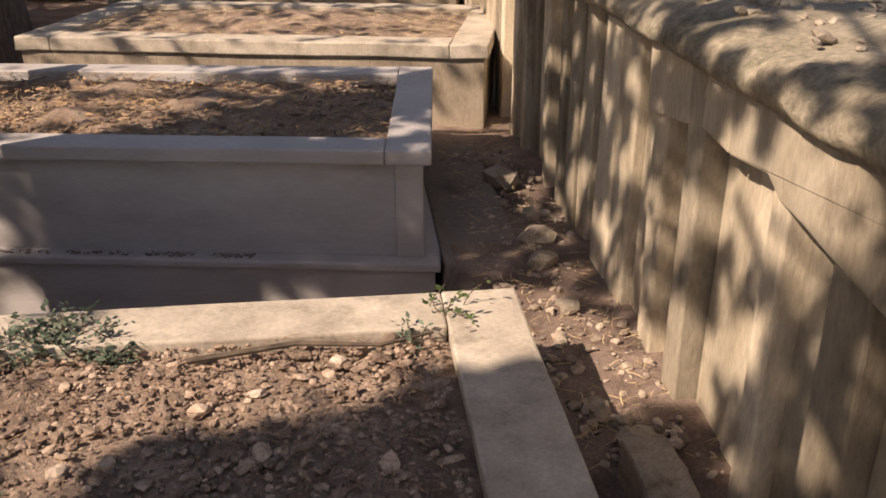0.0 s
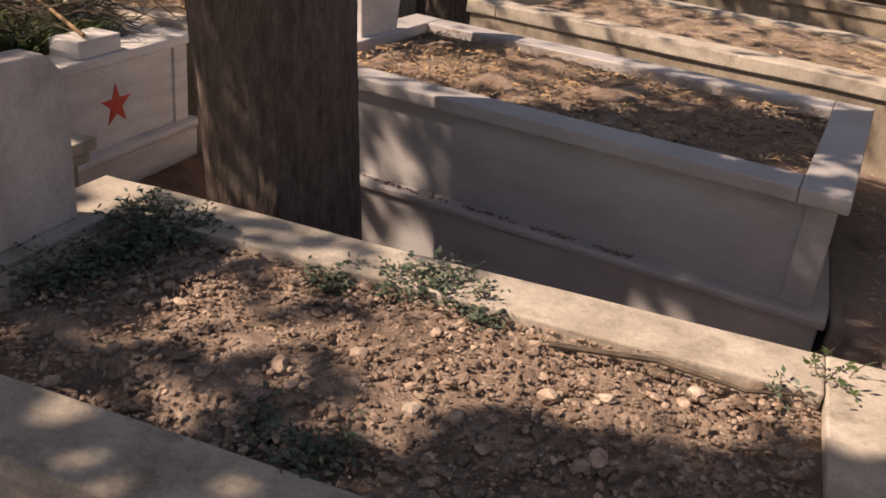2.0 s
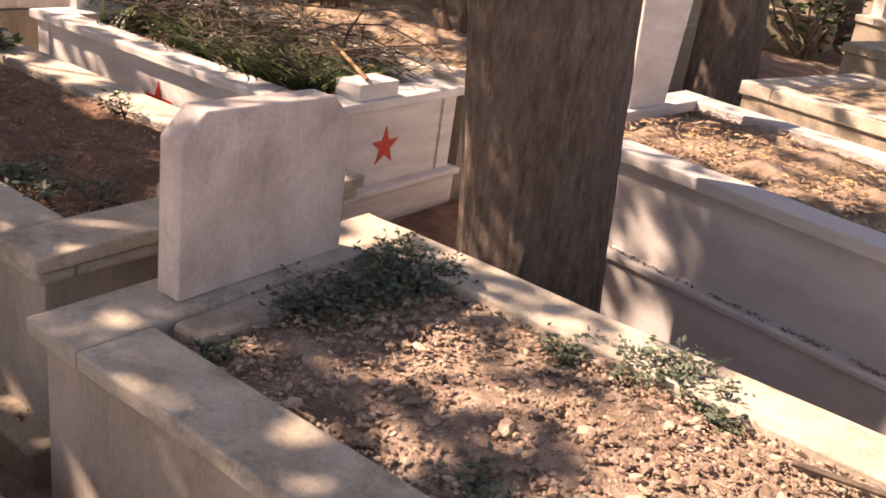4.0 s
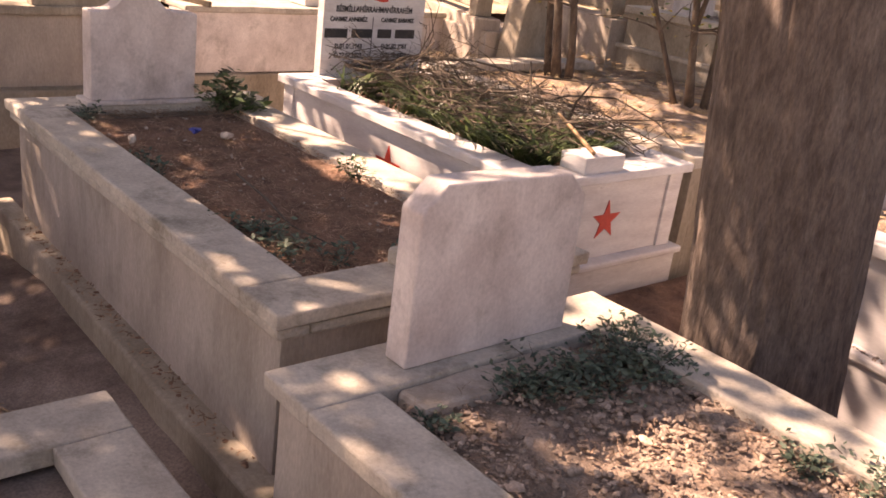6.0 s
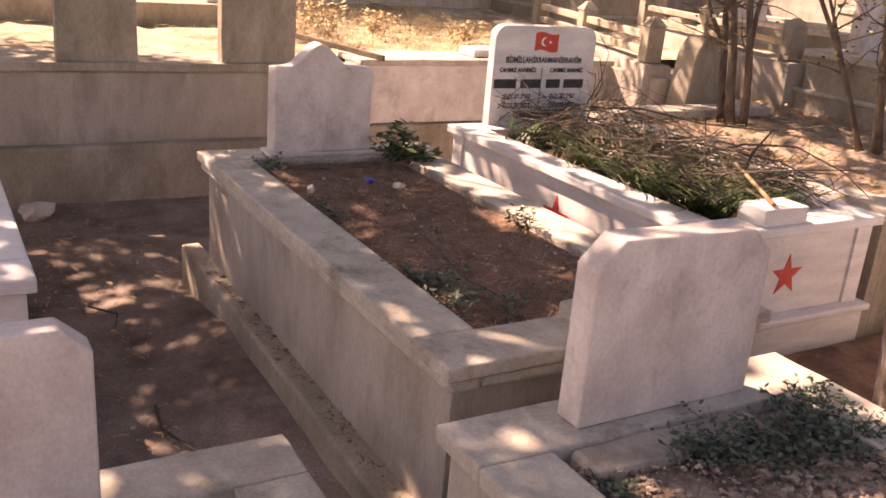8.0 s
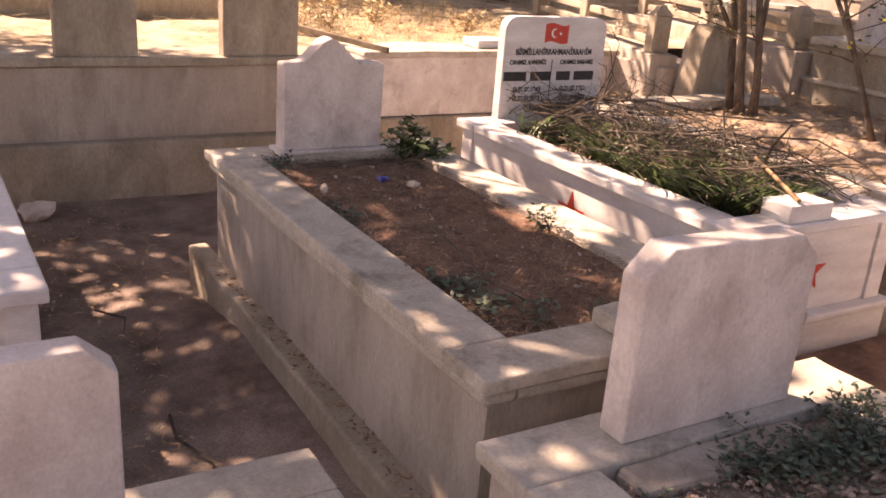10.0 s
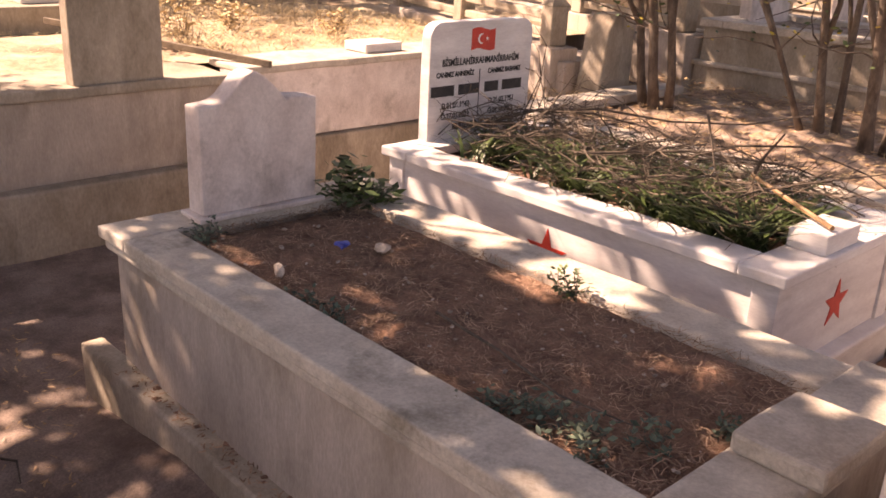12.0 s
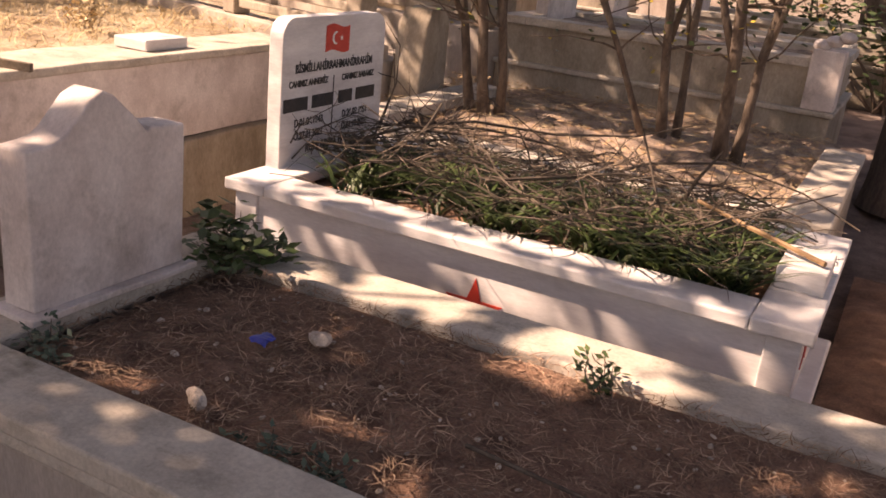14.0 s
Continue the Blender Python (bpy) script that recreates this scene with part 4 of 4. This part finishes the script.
tagged(part("far_wall", worn(block(-11.2, -10.8, -12, 12.4, 0.5, 3.2, bevel=0.02), 0.03, 2, cuts=8), RENDER_WALL), "long rendered boundary wall beyond the terrace", "wall")


def shrub(x, y, z, r, h, seed, material=FAR_GREEN, n=140, label="dense green shrub among the rear graves"):
    rnd = random.Random(seed)
    s = empty("shrub", label, "shrub", pose(x, y, z), "shrubs")
    bm = bmesh.new()
    centres = []
    for _ in range(9):
        pts = crooked((rnd.gauss(0, 0.05), rnd.gauss(0, 0.05), -0.05), (rnd.gauss(0, 0.5), rnd.gauss(0, 0.5), 1), h, rnd, 6, 0.2)
        tube(bm, pts, [0.02, 0.018, 0.015, 0.012, 0.009, 0.006, 0.004], 5)
        centres += pts[2:]
    part("stem", bm, BARK_THIN, s)["kind"] = "stuff"
    verts, faces = [], []
    leaf_cards(rnd, centres, n // 8, r * 0.3, 0.11, verts, faces, narrow=0.55)
    mesh_of("foliage", verts, faces, material, s)


for i, (x, y, z, r, h) in enumerate(((1.9, 7.6, 0.4, 0.8, 1.3), (3.9, 7.9, 0.35, 0.8, 1.2), (-2.2, 8.8, 0.5, 0.9, 1.4), (0.9, 9.6, 0.4, 0.9, 1.6), (5.0, 10.2, 0.4, 1.0, 1.8), (-7.6, 1.8, 0.9, 0.7, 1.2))):
    shrub(x, y, z, r, h, 60 + i)

# ---- plants and litter ----
soil("foot_soil", "loose dark soil heaped at the foot of the starred grave", 2.12, 2.84, -0.35, 2.6, 0.17, SOIL_RED, 19, 0.03, 0.03, 0.04)
for i, (x, y, r, h, n) in enumerate(((3.16, -1.08, 0.10, 0.08, 130), (3.20, -0.95, 0.11, 0.09, 150), (3.24, -0.82, 0.11, 0.10, 150), (3.22, -0.70, 0.11, 0.11, 160), (3.12, -0.60, 0.09, 0.10, 130), (3.30, -0.63, 0.08, 0.07, 90),
                                  (4.05, -0.60, 0.10, 0.12, 120), (3.90, -0.64, 0.10, 0.09, 110), (4.15, -0.68, 0.07, 0.07, 60), (3.75, -0.72, 0.08, 0.06, 60), (4.05, -1.36, 0.09, 0.06, 90), (3.92, -1.33, 0.06, 0.05, 50), (3.2, -1.38, 0.05, 0.05, 40))):
    weed("ground_weed", "grey-green weed creeping over the stony bed", x, y, 0.645, r * 1.15, h * 0.65, 100 + i, LEAF_DARK, int(n * 3.2), 0.023)
weed("ground_weed", "pale dry-tipped weed at the corner of the rim", 4.98, -0.60, 0.66, 0.09, 0.10, 121, LEAF, 40, 0.022)
weed("ground_weed", "pale dry-tipped weed at the corner of the rim", 4.90, -0.68, 0.65, 0.06, 0.06, 122, LEAF_DARK, 30, 0.022)
for i, (x, y, r, h, n) in enumerate(((2.02, -1.26, 0.09, 0.06, 90), (2.14, -1.24, 0.09, 0.07, 100), (2.27, -1.22, 0.09, 0.06, 100), (2.36, -1.12, 0.07, 0.06, 70), (1.69, -0.60, 0.07, 0.10, 90), (1.37, -1.27, 0.07, 0.05, 70), (1.22, -1.28, 0.06, 0.05, 50), (0.56, -1.27, 0.07, 0.07, 80), (0.62, -1.30, 0.05, 0.05, 50), (2.44, -0.95, 0.05, 0.06, 40))):
    weed("ground_weed", "small green weed along the rim of the earth bed", x, y, 0.695, r, h, 140 + i, LEAF_DARK if i != 4 else LEAF, n, 0.026)
for i, (x, y, r, h, n) in enumerate(((0.50, -0.62, 0.12, 0.14, 110), (0.46, -0.52, 0.10, 0.17, 90), (0.58, -0.50, 0.08, 0.09, 60))):
    weed("ivy_plant", "leafy ivy beside the gabled headstone", x, y, 0.70, r, h, 160 + i, LEAF, n, 0.055)

pebbles("gravel", "pale stone chips strewn over the stony bed", 5200, (3.1, 4.95, -1.44, -0.66), 0.648, (0.003, 0.013), CHIP, 71)
for i, (x, y, r, h) in enumerate(((-2.7, 0.05, 0.16, 0.40), (-2.5, 0.30, 0.14, 0.30), (-3.0, 0.35, 0.18, 0.34), (-2.9, 0.9, 0.15, 0.22), (-2.4, 1.5, 0.14, 0.20))):
    weed("dry_weed", "straw-coloured dry weed standing on the terrace", x, y, 0.90, r, h, 180 + i, STRAW, 150, 0.05)
pebbles("stone_chips", "flat pale stone flakes on the stony bed", 170, (3.3, 4.95, -1.42, -0.68), 0.650, (0.008, 0.028), CHIP, 70, flat=0.35)
pebbles("gravel", "lichen-grey rubble along the top of the wall", 900, (5.66, 6.2, -2.2, 5.2), 1.405, (0.010, 0.035), ROCK, 78)
blades("leaf_litter", "brown dirt and needles caught on the cement step", 260, (0.42, 2.6, -1.56, -1.49), 0.20, (0.01, 0.035), 0.004, NEEDLE, 92, 0.3)
pebbles("clods", "crumbs of earth on the worn cement step", 260, (0.5, 2.6, -1.545, -1.475), 0.193, (0.006, 0.022), SOIL_RED, 79)
pebbles("clods", "crumbly earth clods among the stone chips", 1700, (3.08, 4.95, -1.45, -0.65), 0.645, (0.006, 0.020), SOIL_PALE, 76)
pebbles("clods", "crumbly clods in the needle-strewn grave", 900, (0.2, 2.2, 0.18, 1.12), 0.785, (0.006, 0.022), SOIL_PALE, 77, m=B0)
pebbles("gravel", "small stones in the red-brown earth", 160, (0.55, 2.48, -1.32, -0.55), 0.70, (0.004, 0.012), PEBBLE, 72)
pebbles("gravel", "small stones on the trodden path", 420, (-1.2, 2.9, -2.4, -1.6), 0.0, (0.005, 0.016), PEBBLE, 73)
pebbles("gravel", "stone chips along the foot of the retaining wall", 700, (5.17, 5.58, -1.0, 1.6), 0.415, (0.005, 0.026), PEBBLE, 74)
pebbles("gravel", "small stones among the dry needles", 150, (0.2, 2.2, 0.2, 1.1), 0.79, (0.006, 0.018), PEBBLE, 75, m=B0)
blades("needle_litter", "dry needles over the earth bed", 8500, (0.5, 2.48, -1.33, -0.55), 0.694, (0.015, 0.06), 0.0016, NEEDLE, 81, 0.4)
blades("needle_litter", "dry needles and straws over the stony bed", 1500, (3.1, 4.95, -1.44, -0.66), 0.652, (0.02, 0.07), 0.0010, NEEDLE, 82, 0.25)
for i, (x0, x1) in enumerate(((0.5, 0.95), (1.0, 1.25), (1.3, 1.48), (1.55, 1.7))):
    pebbles("clods", "dark earth and litter caught on the marble ledge", 120, (x0, x1, -0.006, 0.028), 0.411, (0.002, 0.009), SOIL_PATH, 300 + i, m=B0)
blades("needle_litter", "dry needles and leaves in the grey grave", 2600, (0.2, 2.2, 0.16, 1.2), 0.80, (0.02, 0.08), 0.0018, NEEDLE, 83, 0.4, m=B0)
blades("needle_litter", "pale dry straws in the grey grave", 1500, (0.2, 2.2, 0.16, 1.2), 0.80, (0.02, 0.07), 0.0018, STRAW, 93, 0.4, m=B0)
blades("leaf_litter", "fallen leaves in the grey grave", 900, (0.2, 2.2, 0.16, 1.12), 0.80, (0.02, 0.05), 0.009, DRY_LEAF, 84, 0.4, m=B0)
blades("needle_litter", "dry litter on the old grave", 1800, (0.2, 2.4, 0.2, 1.2), 0.79, (0.03, 0.10), 0.002, STRAW, 85, 0.3, m=C0)
blades("needle_litter", "dry needles and straws round the young trees", 4200, (-0.9, 1.8, 1.42, 3.6), 0.68, (0.03, 0.12), 0.0018, STRAW, 86, 0.35)
blades("leaf_litter", "fallen brown leaves round the young trees", 1800, (-0.9, 1.8, 1.42, 3.6), 0.68, (0.02, 0.06), 0.010, DRY_LEAF, 87, 0.4)
blades("leaf_litter", "fallen brown leaves and needles on the path", 900, (-1.3, 2.9, -2.4, -1.55), 0.012, (0.015, 0.05), 0.005, DRY_LEAF, 88, 0.3)
blades("dry_grass", "tall dry grass on the sunlit terrace", 7000, (-5.6, -1.75, 0.1, 2.6), 0.91, (0.06, 0.22), 0.0024, STRAW, 89, 1.4)
blades("dry_grass", "dry grass behind the stone slabs", 1500, (-4.5, -1.9, -3.0, 0.0), 0.90, (0.03, 0.12), 0.002, STRAW, 90, 0.6)
blades("needle_litter", "litter at the foot of the retaining wall", 700, (5.17, 5.58, -1.0, 2.2), 0.42, (0.02, 0.07), 0.0016, STRAW, 91, 0.3)


def iris_bed():
    rnd = random.Random(95)
    for _ in range(120):
        x, y = rnd.uniform(0.25, 1.85), rnd.uniform(0.20, 0.86)
        verts, faces = [], []
        for _ in range(rnd.randint(9, 15)):
            a, l = rnd.uniform(0, 6.283), rnd.uniform(0.14, 0.32)
            w = rnd.uniform(0.006, 0.012)
            d = Vector((math.cos(a) * 0.55, math.sin(a) * 0.55, 1)).normalized()
            s = Vector((-math.sin(a), math.cos(a), 0))
            p = Vector((rnd.gauss(0, 0.02), rnd.gauss(0, 0.02), 0))
            b = len(verts)
            for k in range(5):
                f = k / 4
                c = p + d * l * f + Vector((math.cos(a), math.sin(a), -1)) * l * 0.38 * f * f
                ww = w * (1 - f) ** 0.6
                verts += [c + s * ww, c - s * ww]
            faces += [(b + 2 * k, b + 2 * k + 1, b + 2 * k + 3, b + 2 * k + 2) for k in range(4)]
        ob = empty("iris_clump", "green strap-leaved iris clump in the planted bed", "plant", pose(x, y, 0.70), "irises")
        mesh_of("foliage", verts, faces, IRIS, ob, kind="stuff")


iris_bed()


def brushwood():
    rnd = random.Random(97)
    bm = bmesh.new()
    for i in range(300):
        x, y = rnd.uniform(0.15, 1.85), rnd.uniform(0.25, 1.0)
        z = 0.75 + rnd.uniform(0.0, 0.17) * (1.15 - 0.35 * x)
        d = Vector((rnd.gauss(0.7, 0.5) * rnd.choice((1, -1)), rnd.gauss(0, 0.5), rnd.gauss(0.02, 0.10)))
        l = rnd.uniform(0.25, 0.75)
        pts = crooked(Vector((x, y, z)) - d.normalized() * l * 0.5, d, l, rnd, 6, 0.16)
        for p in pts:
            p.x = min(max(p.x, 0.09), 2.0)
            p.z = max(p.z, 0.77) if p.y > 0.9 or p.y < 0.18 else max(p.z, 0.71)
        r = rnd.uniform(0.0018, 0.0055)
        tube(bm, pts, [r * (1 - 0.11 * k) for k in range(7)], 5)
        for k in (2, 3, 4, 5):
            if rnd.random() < 0.75:
                q = crooked(pts[k], d + Vector((rnd.gauss(0, 0.8), rnd.gauss(0, 0.8), rnd.gauss(0.15, 0.3))), rnd.uniform(0.08, 0.28), rnd, 4, 0.2)
                tube(bm, q, [r * 0.6, r * 0.5, r * 0.4, r * 0.3, r * 0.2], 4)
    ob = part("brushwood", bm, TWIG)
    tagged(ob, "heap of dry grey-brown branches on the planted bed", "branches", kind="stuff")


brushwood()


def long_branch(pts, r, label):
    bm = bmesh.new()
    tube(bm, [Vector(p) for p in pts], [r * (1 - 0.6 * i / (len(pts) - 1)) for i in range(len(pts))], 6)
    tagged(part("dry_branch", bm, TWIG), label, "branch", "dry branches")


long_branch(((0.35, 0.75, 0.90), (0.55, 0.95, 0.93), (0.85, 1.15, 0.90), (1.15, 1.35, 0.92), (1.35, 1.55, 0.98)), 0.008, "long curved dry branch lying over the grave rim")
long_branch(((0.9, 0.35, 0.86), (1.3, 0.62, 0.92), (1.65, 0.85, 0.90), (1.95, 1.0, 0.80)), 0.007, "long dry branch across the planted bed")
long_branch(((1.5, 0.8, 0.80), (1.55, 0.78, 0.92), (1.62, 0.80, 1.04)), 0.010, "upright dry branch stub in the planted bed")
long_branch(((0.06, 0.98, 0.80), (0.10, 1.02, 1.0), (0.12, 0.96, 1.15), (0.14, 0.90, 1.20)), 0.004, "thin dry twig standing beside the lettered headstone")
long_branch(((0.20, 0.55, 0.84), (0.42, 0.62, 0.93), (0.70, 0.72, 0.96), (1.02, 0.80, 0.93), (1.32, 0.84, 0.84)), 0.007, "arching pale dry branch over the planted bed")
long_branch(((0.50, 0.28, 0.80), (0.62, 0.42, 0.88), (0.85, 0.50, 0.91), (1.12, 0.62, 0.86)), 0.006, "arching pale dry branch over the planted bed")
long_branch(((1.10, 0.90, 0.80), (1.32, 0.98, 0.90), (1.60, 1.02, 0.95), (1.90, 1.00, 0.90), (2.12, 0.95, 0.82)), 0.007, "bent grey branch hanging over the marble rim")
long_branch(((1.55, 0.30, 0.78), (1.72, 0.46, 0.88), (1.90, 0.66, 0.93), (2.02, 0.88, 0.95)), 0.006, "thin grey branch rising from the planted bed")
long_branch(((0.08, 0.30, 0.78), (0.13, 0.42, 0.90), (0.15, 0.60, 0.93), (0.18, 0.82, 0.88)), 0.004, "thin dry twig before the lettered headstone")
long_branch(((0.10, 0.88, 0.80), (0.13, 0.98, 1.02), (0.10, 1.04, 1.18), (0.04, 1.00, 1.28)), 0.004, "thin dry twig standing beside the lettered headstone")
long_branch(((0.35, -2.05, 0.02), (0.5, -1.95, 0.03), (0.62, -1.98, 0.02)), 0.006, "dry stick lying on the path")
long_branch(((1.55, -1.05, 0.715), (1.85, -1.09, 0.72), (2.1, -1.14, 0.715), (2.3, -1.11, 0.715)), 0.005, "thin dry stick lying on the earth bed")
long_branch(((1.38, -1.98, 0.02), (1.55, -2.0, 0.025), (1.75, -1.93, 0.03), (1.95, -1.98, 0.02)), 0.008, "dry stick lying on the path")
long_branch(((0.75, -2.55, 0.665), (0.95, -2.50, 0.67), (1.05, -2.56, 0.672), (1.25, -2.52, 0.665)), 0.006, "dry stick lying on the pale marble rim")
long_branch(((4.35, -0.76, 0.665), (4.6, -0.72, 0.675), (4.8, -0.74, 0.67), (4.93, -0.70, 0.675)), 0.009, "dry root lying on the stony bed")


def rock(x, y, z, s, seed, label, material=ROCK, flat=0.65):
    rnd = random.Random(seed)
    bm = bmesh.new()
    bmesh.ops.create_icosphere(bm, subdivisions=2, radius=s)
    sx, sy = rnd.uniform(0.8, 1.3), rnd.uniform(0.6, 1.0)
    for v in bm.verts:
        n = noise.fractal(v.co / s * 0.9 + Vector((seed, 0, 0)), 1.0, 2.0, 3)
        v.co = Vector((v.co.x * sx, v.co.y * sy, v.co.z * flat)) * (1 + 0.55 * n)
    ob = part("stone", bm, material)
    ob.matrix_world = pose(x, y, z, 0, 0, rnd.uniform(0, 360))
    tagged(ob, label, "stone", "loose stones")


for i, (x, y, s) in enumerate(((5.53, -0.16, 0.05), (5.60, -0.22, 0.035), (5.62, -0.42, 0.09), (5.64, -0.30, 0.04), (5.60, 1.05, 0.07), (5.62, 1.32, 0.08), (5.64, 1.62, 0.07), (5.58, 2.2, 0.10), (5.52, 0.35, 0.03), (5.42, 0.05, 0.025), (5.60, 0.62, 0.05))):
    rock(4.756 + (x - 4.756) * 0.774, (y + 2.643) * 0.774 - 2.643, 0.415 + s * 0.25, s * 0.8, 200 + i, "rough grey-brown stone at the foot of the wall")
tagged(part("stone_block", worn(block(5.34, 5.45, -1.25, -0.93, 0.2, 0.50, bevel=0.012), 0.012, 6, cuts=3), ROCK), "squared stone block beside the retaining wall", "block")
for i, (x, y, z, s) in enumerate(((6.35, -0.5, 1.35, 0.28), (6.5, 0.15, 1.32, 0.32), (6.3, 0.75, 1.30, 0.26), (6.6, 1.4, 1.33, 0.36), (6.35, 2.1, 1.30, 0.26), (6.9, 0.6, 1.42, 0.35), (6.85, -0.4, 1.40, 0.32), (6.4, -1.1, 1.30, 0.25))):
    rock(x, y, z, s, 260 + i, "lichen-grey boulder on the bank behind the wall", ROCK, 0.6)
for i, (x, y, s) in enumerate(((4.16, -1.14, 0.03), (4.25, -1.12, 0.03), (3.84, -1.12, 0.03), (4.70, -0.77, 0.028), (4.32, -0.75, 0.022), (4.55, -1.12, 0.036), (4.62, -1.30, 0.042), (4.40, -0.95, 0.03), (4.80, -1.18, 0.033), (4.52, -0.90, 0.028), (3.5, -1.0, 0.025))):
    rock(x, y, 0.652, s * 0.8, 220 + i, "pale flat stone lying on the stony bed", CHIP if i % 3 else PEBBLE, 0.5)
rock(1.0, -1.235, 0.708, 0.026, 240, "round pale stone on the earth bed", PEBBLE, 0.9)
rock(1.03, -0.83, 0.71, 0.03, 241, "small pale stone on the earth bed", PEBBLE, 0.6)
rock(-1.15, -2.1, 0.03, 0.12, 242, "pale rough stone lying by the terrace wall", MARBLE_PINK, 0.5)
bm = bmesh.new()
bmesh.ops.create_icosphere(bm, subdivisions=2, radius=0.022)
worn(bm, 0.02, 40)
bm.transform(Matrix.Translation((0.93, -0.93, 0.715)) @ Matrix.Diagonal((1.3, 1, 0.5, 1)))
tagged(part("plastic_scrap", bm, BLUE), "crumpled blue plastic scrap on the earth bed", "litter")
